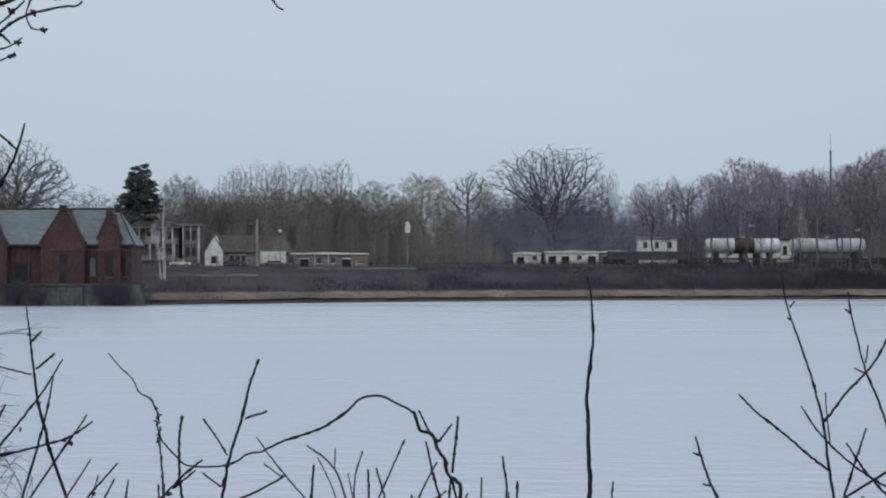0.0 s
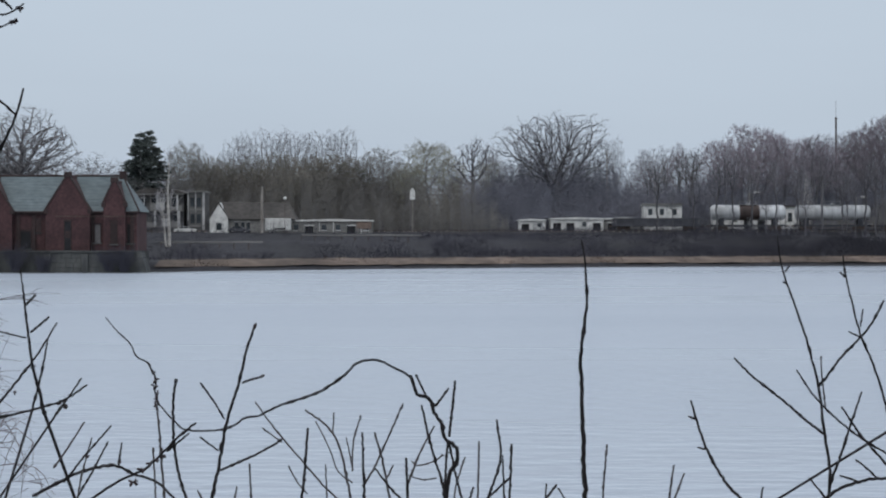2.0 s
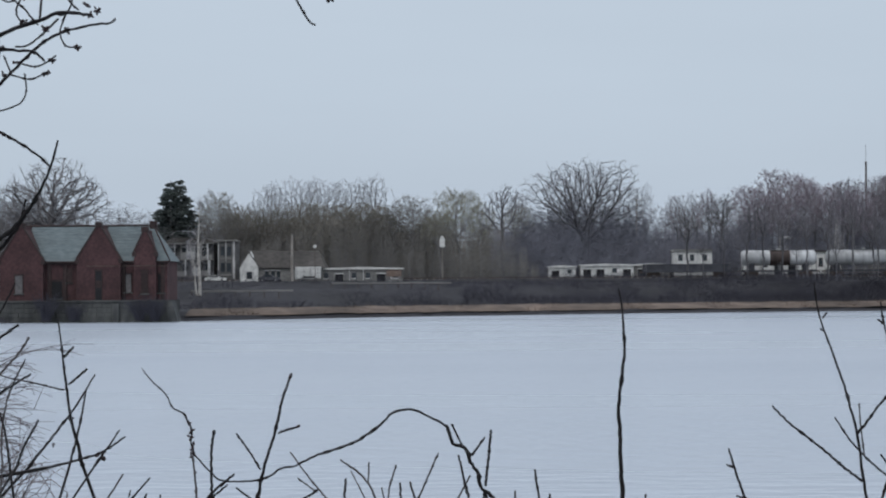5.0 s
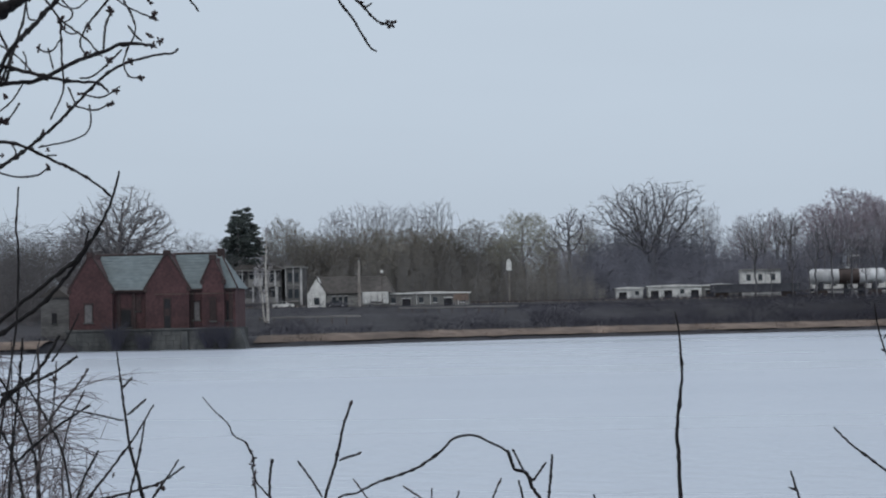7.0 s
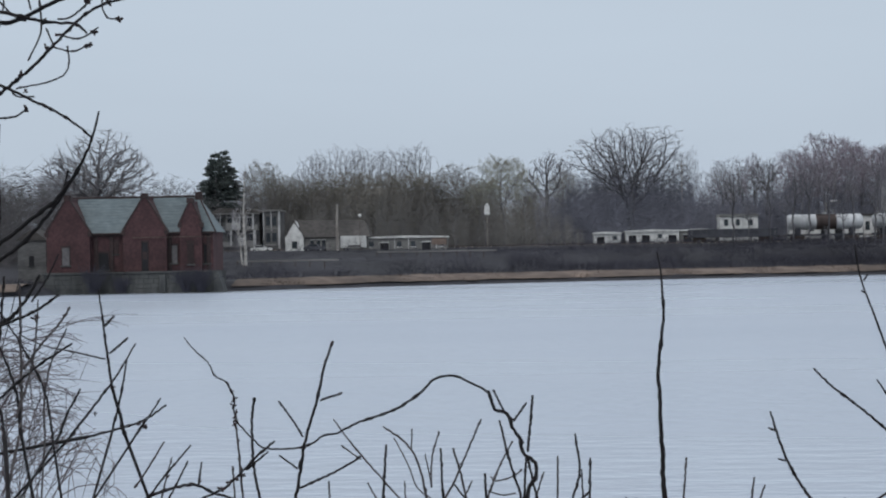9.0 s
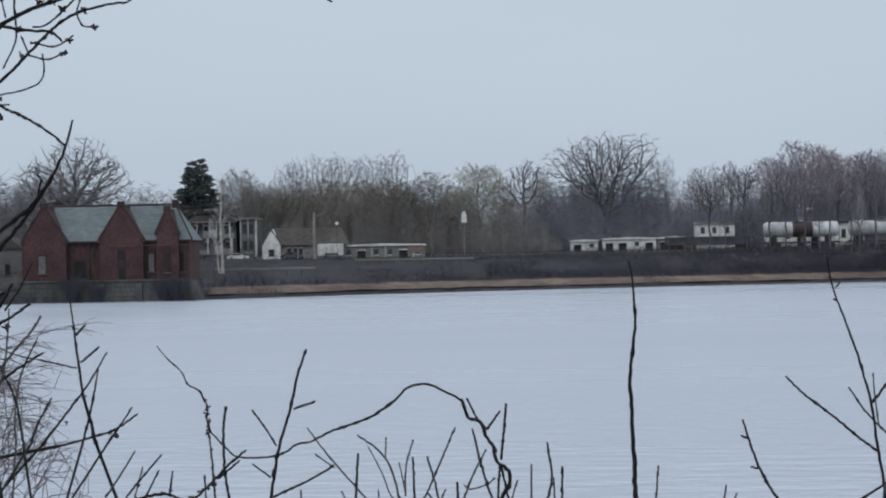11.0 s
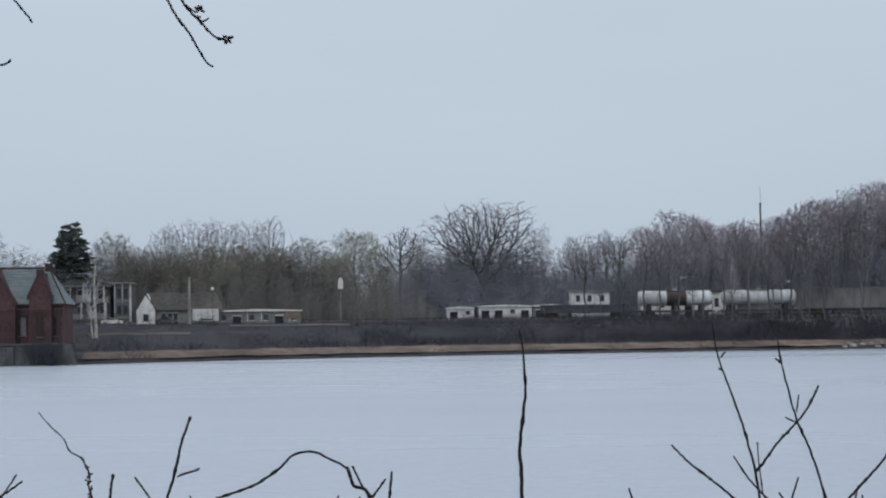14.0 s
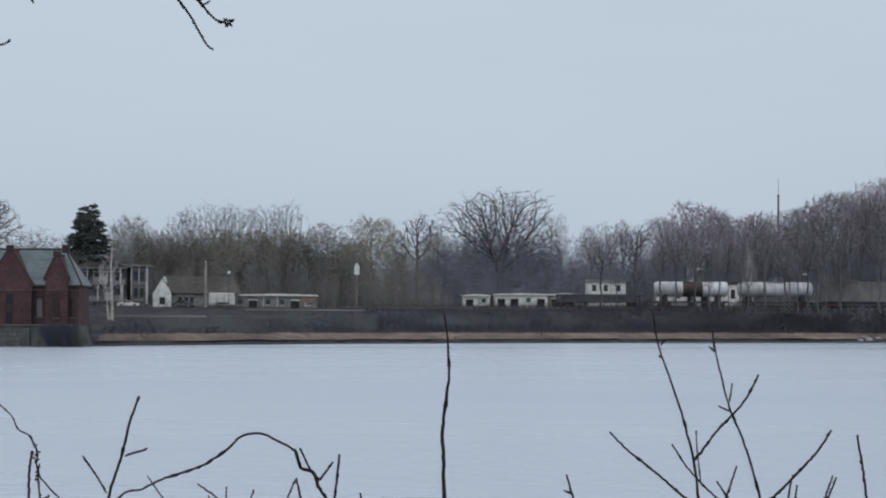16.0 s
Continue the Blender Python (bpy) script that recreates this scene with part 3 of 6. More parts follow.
def long_shed(x0, x1, y, z, hh, label, doors, wall_mat, edge_mat, tail=None):
    s = empty("long_shed", (x0, y, z), label, "shed")
    L = x1 - x0
    w = part("wall", box(bmesh.new(), 0, L, 0, 6, 0, hh - 0.35), wall_mat, s)
    part("roof", prism(bmesh.new(), ((-0.25, hh - 0.35), (L + 0.25, hh - 0.35), (L + 0.25, hh - 0.1), (L * 0.5, hh + 0.15), (-0.25, hh - 0.1)), -0.35, 6.3), edge_mat, s)
    n = max(2, int(L / 2.8))
    for i in range(n):
        x = (i + 0.2) * L / n
        if i in doors:
            d = boxed("door", (x, x + 1.7, -0.05, 0.03, 0.02, hh * 0.62), M_DARK, w)
            boxed("frame", (x - 0.1, x + 1.8, -0.09, -0.05, hh * 0.62, hh * 0.68), edge_mat, d)
        else:
            boxed("batten", (x, x + 0.14, -0.07, 0.0, 0.0, hh - 0.4), edge_mat, w)
            pane = boxed("window", (x + 0.55, x + 1.5, -0.05, 0.03, hh * 0.36, hh * 0.70), M_GLASS, w)
            boxed("sill", (x + 0.45, x + 1.6, -0.10, -0.05, hh * 0.32, hh * 0.36), edge_mat, pane)
    if tail:
        boxed("end_panel", (L - 3.2, L - 0.1, -0.10, -0.02, hh * 0.45, hh - 0.4), tail, w, "tan boarded end")
    return s


long_shed(-33.2, -15.8, 416, 6.0, 3.4, "long low grey shed with a white roof edge", (1, 4), M_GREYSIDE, M_WHITE, M_TAN)
long_shed(15.4, 21.2, 434, 7.1, 2.6, "low white trailer with dark doorways", (0,), M_WHITE, M_WHITE)
long_shed(22.3, 33.8, 434, 7.1, 2.9, "long low white shed with dark doorways", (0, 1, 3), M_WHITE, M_WHITE)
long_shed(34.0, 41.8, 434.5, 7.1, 2.9, "low grey shed with a white roof edge and patched wall", (0, 2), M_GREYSIDE, M_WHITE)
long_shed(58.0, 79.2, 437, 7.5, 5.2, "long white shed among bare trees", (2, 3, 6), M_WHITE, M_SHINGLE)


def build_white_house():
    h = empty("white_house", (42.6, 434, 7.1), "plain white two-storey house with a flat roof", "house")
    w = part("wall", box(bmesh.new(), 0, 8.2, 0, 8, 0, 5.6), M_WHITE, h)
    part("roof", prism(bmesh.new(), ((-0.3, 5.6), (8.5, 5.6), (8.2, 6.0), (0, 6.05)), -0.4, 8.3), M_GREYSIDE, h)
    for x in (0.9, 3.4, 6.2):
        for z in (0.9, 3.5):
            g = boxed("window", (x, x + 0.9, -0.05, 0.03, z, z + 1.4), M_GLASS, w)
            boxed("frame", (x - 0.1, x + 1.0, -0.1, -0.05, z + 1.4, z + 1.52), M_WHITE, g)
            boxed("sill", (x - 0.1, x + 1.0, -0.14, -0.05, z - 0.1, z), M_WHITE, g)
    boxed("downpipe", (4.9, 5.0, -0.14, -0.03, 0, 5.6), M_STEEL, w)


build_white_house()


def build_stone_shed():
    s = empty("stone_shed", (-78, 306, 2.0), "small grey stone shed beside the gatehouse", "shed")
    w = part("wall", box(bmesh.new(), 0, 4.4, 0, 6, 0, 6.4), M_WEATHERED, s)
    part("roof", prism(bmesh.new(), ((-0.3, 6.4), (4.7, 6.4), (2.2, 8.2)), -0.3, 6.3), M_SHINGLE, s)
    boxed("window", (1.7, 2.5, -0.06, 0.03, 2.4, 4.0), M_DARK, w)
    boxed("sill", (1.55, 2.65, -0.14, -0.02, 2.25, 2.4), M_STONE, w)


build_stone_shed()


# ---- poles, lamps, rails ----
def build_pole(x, y, zt, r, label, arm=False):
    z = ground_z(x, y) - 0.3
    p = empty("utility_pole", (x, y, z), label, "pole")
    part("shaft", rod(bmesh.new(), (0, 0, 0), (0, 0, zt - z), r, r * 0.72, 12), M_POLE, p)
    part("cap", rod(bmesh.new(), (0, 0, zt - z), (0, 0, zt - z + 0.15), r * 0.8, r * 0.3, 12), M_STEEL, p)
    if arm:
        boxed("crossarm", (-1.1, 1.1, -r - 0.12, -r, zt - z - 0.9, zt - z - 0.75), M_POLE, p)
        for a in (-0.95, 0.0, 0.95):
            part("insulator", rod(bmesh.new(), (a, -r - 0.06, zt - z - 0.75), (a, -r - 0.06, zt - z - 0.5), 0.07, 0.04), M_WHITE, p)


build_pole(-38.05, 409, 15.9, 0.30, "thick pale weathered wooden pole")
build_pole(36.0, 452, 25.5, 0.20, "tall slim wooden utility pole with a crossarm", True)


def build_ball_lamp():
    x, y, z = -33.45, 410, ground_z(-33.45, 410) - 0.2
    p = empty("globe_lamp", (x, y, z), "thin dark lamp post with a white globe", "street lamp")
    part("post", rod(bmesh.new(), (0, 0, 0), (0, 0, 13.3 - z), 0.06, 0.04), M_RUST, p)
    bm = bmesh.new()
    bmesh.ops.create_icosphere(bm, subdivisions=2, radius=0.38, matrix=Matrix.Translation((0, 0, 13.7 - z)))
    g = part("globe", bm, M_WHITE, p, "white opal globe", True)
    part("collar", rod(bmesh.new(), (0, 0, 13.2 - z), (0, 0, 13.35 - z), 0.16, 0.2), M_RUST, g)


build_ball_lamp()


def build_box_post():
    x, y = -7.6, 430
    z = ground_z(x, y) - 0.2
    p = empty("nest_box_post", (x, y, z), "white box with a peaked top on a pale post", "post")
    part("post", rod(bmesh.new(), (0, 0, 0), (0, 0, 14 - z), 0.13, 0.11, 10), M_POLE, p)
    b = part("box", prism(bmesh.new(), ((-0.55, 13.9 - z), (0.55, 13.9 - z), (0.55, 15.6 - z), (0.2, 16.3 - z), (-0.2, 16.3 - z), (-0.55, 15.6 - z)), -0.5, 0.5), M_WHITE, p)
    boxed("plate", (-0.65, 0.65, -0.6, 0.6, 13.8 - z, 13.92 - z), M_STEEL, b)


build_box_post()


def build_mast():
    p = empty("radio_mast", (88.9, 458, 6.8), "thin grey radio mast rising above the trees", "mast")
    part("lower_tube", rod(bmesh.new(), (0, 0, 0), (0, 0, 26.4), 0.26, 0.20, 10), M_RUST, p)
    part("antenna", rod(bmesh.new(), (0, 0, 26.4), (0, 0, 30.4), 0.07, 0.05, 6), M_STEEL, p)
    part("collar", rod(bmesh.new(), (0, 0, 26.2), (0, 0, 26.5), 0.3, 0.3, 10), M_RUST, p)


build_mast()


def build_yard_light(x, y, zt, label):
    z = ground_z(x, y) - 0.2
    p = empty("yard_light", (x, y, z), label, "street lamp")
    part("post", rod(bmesh.new(), (0, 0, 0), (0, 0, zt - z), 0.10, 0.07), M_POLE, p)
    part("arm", rod(bmesh.new(), (0, 0, zt - z - 0.2), (1.3, -0.1, zt - z), 0.05), M_STEEL, p)
    boxed("lamp_head", (0.9, 2.3, -0.35, 0.25, zt - z - 0.05, zt - z + 0.28), M_WHITE, p, "white lamp head", 0.05)


build_yard_light(67.0, 444, 15.7, "pole lamp with a white head among bare trees")
build_yard_light(91.2, 446, 14.7, "pole lamp with a broad white head")


def build_guard_rail(x0, x1, y, z, pitch=2.6):
    g = empty("guard_rail", (x0, y, z), "low pale guard rail along the embankment road", "guard rail")
    n = int((x1 - x0) / pitch)
    for i in range(n):
        dip = 0.10 * noise.noise((i * 0.5, z, 0))
        boxed("beam", (i * pitch + 0.015, (i + 1) * pitch - 0.015, -0.06, 0.0, 0.46 + dip, 0.74 + dip), M_GREYSIDE, g, bevel=0.02)
        boxed("post", (i * pitch - 0.07, i * pitch + 0.07, 0.01, 0.16, -1.3, 0.70), M_RUST, g)


build_guard_rail(-51, -31, 355, ground_z(-41, 355) + 0.5)
build_guard_rail(-28.5, -5, 389, ground_z(-17, 389) + 0.45)


# ---- railway ----
RAIL_Y, RAIL_Z = 420.0, 7.15


def build_track():
    b = part("ballast", prism(bmesh.new(), ((-3.0, -1.2), (3.0, -1.2), (1.7, 0), (-1.7, 0)), -260, 260), M_BALLAST)
    b.matrix_basis = pose(40, RAIL_Y, RAIL_Z - 0.30, 0, 0, 90)
    tagged(b, "grey stone ballast bed of the railway", "ballast", kind="structure")
    t = empty("railway_track", (0, RAIL_Y, RAIL_Z - 0.28), "railway track with rusty rails on wooden ties", "track", kind="structure")
    for y in (-0.72, 0.72):
        part("rail", prism(bmesh.new(), ((-0.07, 0.12), (0.07, 0.12), (0.02, 0.18), (0.04, 0.28), (-0.04, 0.28), (-0.02, 0.18)), -160, 160), M_RUST, t).matrix_basis = pose(40, y, 0, 0, 0, 90)
    me = bpy.data.meshes.new("tie")
    bm = box(bmesh.new(), -0.12, 0.12, -1.3, 1.3, -0.04, 0.12)
    bm.to_mesh(me)
    bm.free()
    me.materials.append(M_POLE)
    for i in range(150):
        o = new("tie", me)
        o.parent = t
        o.location = (-60 + i * 1.3, 0, 0)


build_track()


def bogie(parent, x):
    """A two-axle truck: side frames, bolster and four wheels."""
    b = boxed("bogie", (x - 1.35, x + 1.35, -1.12, -0.95, 0.32, 0.72), M_RUST, parent)
    boxed("bolster", (x - 0.25, x + 0.25, -1.0, 1.0, 0.45, 0.85), M_RUST, b)
    boxed("side_frame", (x - 1.35, x + 1.35, 0.95, 1.12, 0.32, 0.72), M_RUST, b)
    for wx in (x - 0.88, x + 0.88):
        for y in (-0.78, 0.78):
            part("wheel", rod(bmesh.new(), (wx, y - 0.07, 0.46), (wx, y + 0.07, 0.46), 0.46, sides=18), M_RUST, b)


def sill(parent, L, z0=0.95, z1=1.25, mat=M_BLACKCAR):
    s = boxed("underframe", (-L / 2, L / 2, -0.35, 0.35, z0 - 0.15, z1 - 0.02), mat, parent)
    for sx in (-1, 1):
        boxed("coupler", (min(sx * L / 2, sx * (L / 2 + 0.7)), max(sx * L / 2, sx * (L / 2 + 0.7)), -0.13, 0.13, 0.8, 1.05), M_RUST, s)
    return s


def tank_car(mat, label, middle=None):
    L, r, zc = 16.0, 1.58, 3.75
    c = empty("tank_car", (0, RAIL_Y, RAIL_Z), label, "railcar", "freight train")
    bm = bmesh.new()
    profile = [(-L / 2, 0.02), (-L / 2 + 0.06, r * 0.45), (-L / 2 + 0.25, r * 0.78), (-L / 2 + 0.55, r * 0.96), (-L / 2 + 0.9, r)]
    profile += [(-x, q) for x, q in profile[::-1]]
    rings = [[bm.verts.new((x, q * math.cos(a), zc + q * math.sin(a))) for a in np.linspace(0, 2 * math.pi, 28, endpoint=False)] for x, q in profile]
    for a, b in zip(rings, rings[1:]):
        for i in range(28):
            bm.faces.new((a[i], a[(i + 1) % 28], b[(i + 1) % 28], b[i]))
    bm.faces.new(rings[0])
    bm.faces.new(rings[-1][::-1])
    bmesh.ops.recalc_face_normals(bm, faces=bm.faces)
    tank = part("tank", bm, mat, c, smooth=True)
    for x in (-5.2, 0, 5.2):
        bm = bmesh.new()
        bmesh.ops.create_cone(bm, cap_ends=False, segments=28, radius1=r + 0.02, radius2=r + 0.02, depth=0.16, matrix=Matrix.Translation((x, 0, zc)) @ Matrix.Rotation(math.pi / 2, 4, "Y"))
        part("band", bm, mat, tank, smooth=True)
    if middle:
        bm = bmesh.new()
        bmesh.ops.create_cone(bm, cap_ends=False, segments=28, radius1=r + 0.035, radius2=r + 0.035, depth=4.2, matrix=Matrix.Translation((0.2, 0, zc)) @ Matrix.Rotation(math.pi / 2, 4, "Y"))
        part("middle_band", bm, middle, tank, "red-brown painted middle", True)
    part("manway", rod(bmesh.new(), (0, 0, zc + r - 0.1), (0, 0, zc + r + 0.45), 0.45, 0.4, 16), mat, tank)
    boxed("walkway", (-1.9, 1.9, -0.8, 0.8, zc + r + 0.05, zc + r + 0.12), M_STEEL, tank)
    for x in (-1.8, 1.8):
        for y in (-0.78, 0.78):
            part("rail_post", rod(bmesh.new(), (x, y, zc + r + 0.1), (x, y, zc + r + 0.75), 0.03, sides=5), M_STEEL, tank)
    for y in (-0.78, 0.78):
        part("handrail", rod(bmesh.new(), (-1.8, y, zc + r + 0.75), (1.8, y, zc + r + 0.75), 0.03, sides=5), M_STEEL, tank)
    lad = empty_part("ladder", c)
    for x in (-0.25, 0.25):
        part("stile", rod(bmesh.new(), (x, -r - 0.12, 1.2), (x, -r * 0.55, zc + r * 0.9), 0.03, sides=5), M_STEEL, lad)
    for k in range(8):
        f = k / 8
        part("rung", rod(bmesh.new(), (-0.25, -r - 0.12 + f * 0.8, 1.4 + f * 3.4), (0.25, -r - 0.12 + f * 0.8, 1.4 + f * 3.4), 0.025, sides=5), M_STEEL, lad)
    s = sill(c, L)
    for x in (-5.6, 5.6):
        boxed("saddle", (x - 0.5, x + 0.5, -1.1, 1.1, 1.2, zc - r * 0.72), M_BLACKCAR, s)
        bogie(c, x)
    for x in (-L / 2 + 0.4, L / 2 - 0.4):
        boxed("end_platform", (x - 0.4, x + 0.4, -1.4, 1.4, 1.24, 1.34), M_STEEL, s)
    return c


def empty_part(name, parent):
    """A small plate that carries the rest of an open-work part."""
    return boxed(name, (-0.3, 0.3, -1.72, -1.68, 1.15, 1.22), M_STEEL, parent)


def box_railcar(name, L, z0, z1, mat, label, ribs, bays=()):
    c = empty(name, (0, RAIL_Y, RAIL_Z), label, "railcar", "freight train")
    bm = box(bmesh.new(), -L / 2, L / 2, -1.5, 1.5, z0, z1, 0.05)
    b = part("body", bm, mat, c)
    boxed("top_chord", (-L / 2 - 0.05, L / 2 + 0.05, -1.6, -1.5, z1 - 0.25, z1 + 0.05), mat, b)
    boxed("side_sill", (-L / 2 - 0.3, L / 2 + 0.3, -1.62, -1.5, z0 - 0.1, z0 + 0.22), mat, b)
    for i in range(ribs):
        x = -L / 2 + (i + 0.5) * L / ribs
        boxed("rib", (x - 0.07, x + 0.07, -1.6, -1.5, z0 + 0.2, z1 - 0.25), mat, b)
    for x in bays:
        part("hopper_bay", prism(bmesh.new(), ((x - 1.3, z0), (x + 1.3, z0), (x + 0.4, 0.75), (x - 0.4, 0.75)), -1.2, 1.2), mat, c)
    sill(c, L)
    for x in (-L / 2 + 2.3, L / 2 - 2.3):
        bogie(c, x)
    for sx in (-1, 1):
        for k in range(4):
            boxed("grab_iron", (sx * (L / 2 - 0.5) - 0.25, sx * (L / 2 - 0.5) + 0.25, -1.68, -1.63, z0 + 0.4 + k * 0.45, z0 + 0.44 + k * 0.45), M_STEEL, b)
    return c


white_tank = tank_car(M_TANK, "silver-white railway tank car with a top walkway")
white_tank.matrix_basis = pose(80.8, RAIL_Y, RAIL_Z)
for x in (140.6, 158.4):
    copy_thing(white_tank, pose(x, RAIL_Y, RAIL_Z))
tank_car(M_TANK, "white railway tank car with a red-brown middle band", M_TANKBAND).matrix_basis = pose(63.0, RAIL_Y, RAIL_Z)
box_railcar("low_gondola_car", 18.4, 1.0, 2.55, M_BLACKCAR, "low dark open railcar at the end of the train", 12).matrix_basis = pose(43.8, RAIL_Y, RAIL_Z)
box_railcar("gondola_car", 22.0, 1.45, 5.4, M_GONDOLA, "faded tan high-sided railcar with worn ribs", 7).matrix_basis = pose(101.2, RAIL_Y, RAIL_Z)
box_railcar("hopper_car", 18.4, 1.5, 4.85, M_BLACKCAR, "black ribbed hopper car in the freight train", 12, (-4.5, -1.5, 1.5, 4.5)).matrix_basis = pose(122.4, RAIL_Y, RAIL_Z)


# ---- trees ----
def tube(verts, faces, pts, radii, sides):
    """A bent tapering tube along pts."""
    k0 = len(verts)
    for i, p in enumerate(pts):
        way = (pts[min(i + 1, len(pts) - 1)] - pts[max(i - 1, 0)]).normalized()
        u = way.cross(Vector((0.3, 0.9, 0.2))).normalized()
        v = way.cross(u)
        for s in range(sides):
            a = 2 * math.pi * s / sides
            verts.append(tuple(p + (u * math.cos(a) + v * math.sin(a)) * radii[i]))
    for i in range(len(pts) - 1):
        for s in range(sides):
            t = (s + 1) % sides
            a = k0 + i * sides
            faces.append((a + s, a + t, a + sides + t, a + sides + s))


def sliver(verts, faces, p, q, w):
    side = (q - p).cross(Vector((0.1, 1.0, 0.1)))
    side = side.normalized() * w / 2 if side.length > 1e-6 else Vector((w / 2, 0, 0))
    k = len(verts)
    verts += [tuple(p - side), tuple(p + side), tuple(q)]
    faces.append((k, k + 1, k + 2))


def crown_tree(seed, height, half, low, lobes, label, twig_mat, bark=None, points=700, step=0.75, tip=0.022, twigs=3, twig_len=0.8, wide=0.03, lift=0.12, droop=0.0):
    """A tree grown towards points strewn through its lumpy crown: limbs fork where they are drawn apart, and each is as thick as all that it carries.
    low: the height of the crown's underside, half: its half-width, lobes: how many lumps it has."""
    rng = np.random.default_rng(seed)
    mid, up = (height + low) / 2, (height - low) / 2
    lumps = []
    for k in range(lobes):
        a, e = 2.4 * k + rng.uniform(-0.4, 0.4), rng.uniform(-0.5, 0.95)
        r = rng.uniform(0.42, 0.62)
        reach = (1 - r) * rng.uniform(0.85, 1.0)
        lumps.append((np.array((math.cos(a) * math.cos(e) * reach, math.sin(a) * math.cos(e) * reach, math.sin(e) * reach)), r))
    aim = []
    while len(aim) < points:
        q = rng.uniform(-1, 1, 3)
        c, r = lumps[rng.integers(lobes)]
        p = c + q * r
        if 0.25 < np.linalg.norm(q) <= 1:
            aim.append((p[0] * half, p[1] * half, mid + p[2] * up))
    aim = np.array(aim)
    spots, parent = [np.zeros(3)], [-1]
    n0 = max(3, int(low * 0.8 / step))
    bend = rng.normal(0, 0.10, (n0, 2)).cumsum(0)
    for k in range(n0):
        spots.append(np.array((bend[k, 0], bend[k, 1], low * 0.8 * (k + 1) / n0)))
        parent.append(len(spots) - 2)
    near = np.full(len(aim), 1e9)
    which = np.zeros(len(aim), int)
    for k, p in enumerate(spots):
        d = np.linalg.norm(aim - p, axis=1)
        which[d < near], near = k, np.minimum(d, near)
    alive = np.ones(len(aim), bool)
    for _ in range(90):
        if not alive.any():
            break
        fresh = []
        for k in np.unique(which[alive]):
            pull = aim[alive & (which == k)] - spots[k]
            way = (pull / np.maximum(np.linalg.norm(pull, axis=1), 1e-6)[:, None]).mean(0) + rng.normal(0, 0.16, 3) + (0, 0, lift)
            p = spots[k] + way / max(np.linalg.norm(way), 1e-6) * step * rng.uniform(0.8, 1.15)
            fresh.append((p, k))
        for p, k in fresh:
            spots.append(p)
            parent.append(k)
            d = np.linalg.norm(aim - p, axis=1)
            better = d < near
            which[better], near[better] = len(spots) - 1, d[better]
        alive &= near > step * 1.05
    n = len(spots)
    flow, child, has = np.zeros(n), [-1] * n, np.zeros(n, bool)
    for k in range(n - 1, -1, -1):
        if not has[k]:
            flow[k] = tip ** 2.3
        if parent[k] >= 0:
            has[parent[k]] = True
            flow[parent[k]] += flow[k]
    thick = flow ** (1 / 2.3)
    for k in range(1, n):
        p = parent[k]
        if child[p] < 0 or thick[k] > thick[child[p]]:
            child[p] = k
    tv, tf, cv, cf = [], [], [], []
    for k in range(n):
        if k and child[parent[k]] == k:
            continue
        chain = [parent[k]] if k else []
        j = k
        while j >= 0:
            chain.append(j)
            j = child[j]
        if len(chain) > 1:
            r = [float(min(thick[c], thick[chain[1]])) for c in chain]
            tube(tv, tf, [Vector(spots[c]) for c in chain], r, 8 if r[0] > 0.3 else 5 if r[0] > 0.08 else 3)
    rnd = random.Random(seed)
    for k in range(n):
        if thick[k] > tip * 2.6:
            continue
        p = Vector(spots[k])
        way = (p - Vector(spots[parent[k]])).normalized()
        for _ in range(twigs if not has[k] else (twigs + 1) // 2):
            d = (way + Vector((rnd.gauss(0, 0.55), rnd.gauss(0, 0.55), rnd.gauss(0.1 - droop, 0.45)))).normalized()
            m = rnd.uniform(0.5, 1.3) * twig_len
            sliver(cv, cf, p, p + d * m, wide)
            q = p + d * m * rnd.uniform(0.3, 0.7)
            sliver(cv, cf, q, q + (d + Vector((rnd.gauss(0, 0.6), rnd.gauss(0, 0.6), rnd.gauss(-droop, 0.4)))).normalized() * m * 0.6, wide * 0.8)
    t = empty("bare_tree", (0, 0, 0), label, "tree")
    raw("trunk", tv, tf, bark or M_BARK, t, smooth=True)
    raw("crown", cv, cf, twig_mat, t)
    return t


def plant(proto, spots):
    """Stands a tree and its copies at (x, y, top, width factor) spots."""
    tall = float(np.percentile([v.co.z for v in proto.children[-1].data.vertices], 99.7))
    rng = random.Random(len(spots) * 7 + 1)
    for i, (x, y, top, wide) in enumerate(spots):
        z = ground_z(x, y) - 0.1
        s = (top - z) / tall
        turn = rng.uniform(0, 360)
        ob = proto if i == 0 else copy_thing(proto, Matrix())
        ob.matrix_basis = pose(x, y, z, 0, 0, turn) @ Matrix.Diagonal((s * wide, s * wide, s, 1))


oak = crown_tree(6, 26.6, 14.2, 5.5, 11, "broad bare deciduous tree with a spreading crown", M_TWIG_GREY, M_BARK_DARK, points=3000, step=0.8, tip=0.042, twigs=8, twig_len=1.0, wide=0.036)
plant(oak, [(23.9, 446, 33.1, 1.0)])
open_oak = crown_tree(8, 23, 11.4, 6.5, 8, "grey open-crowned bare tree with thick forking limbs", M_TWIG_GREY, points=1500, step=0.7, tip=0.052, twigs=6, twig_len=0.9, wide=0.032)
plant(open_oak, [(-72.6, 338, 27.4, 1.0)])
snag = crown_tree(13, 20, 6.0, 7.0, 5, "dark bare tree with twisting forked limbs", M_TWIG_GREY, M_BARK_DARK, points=420, step=0.7, tip=0.05, twigs=4, twig_len=0.9, wide=0.03)
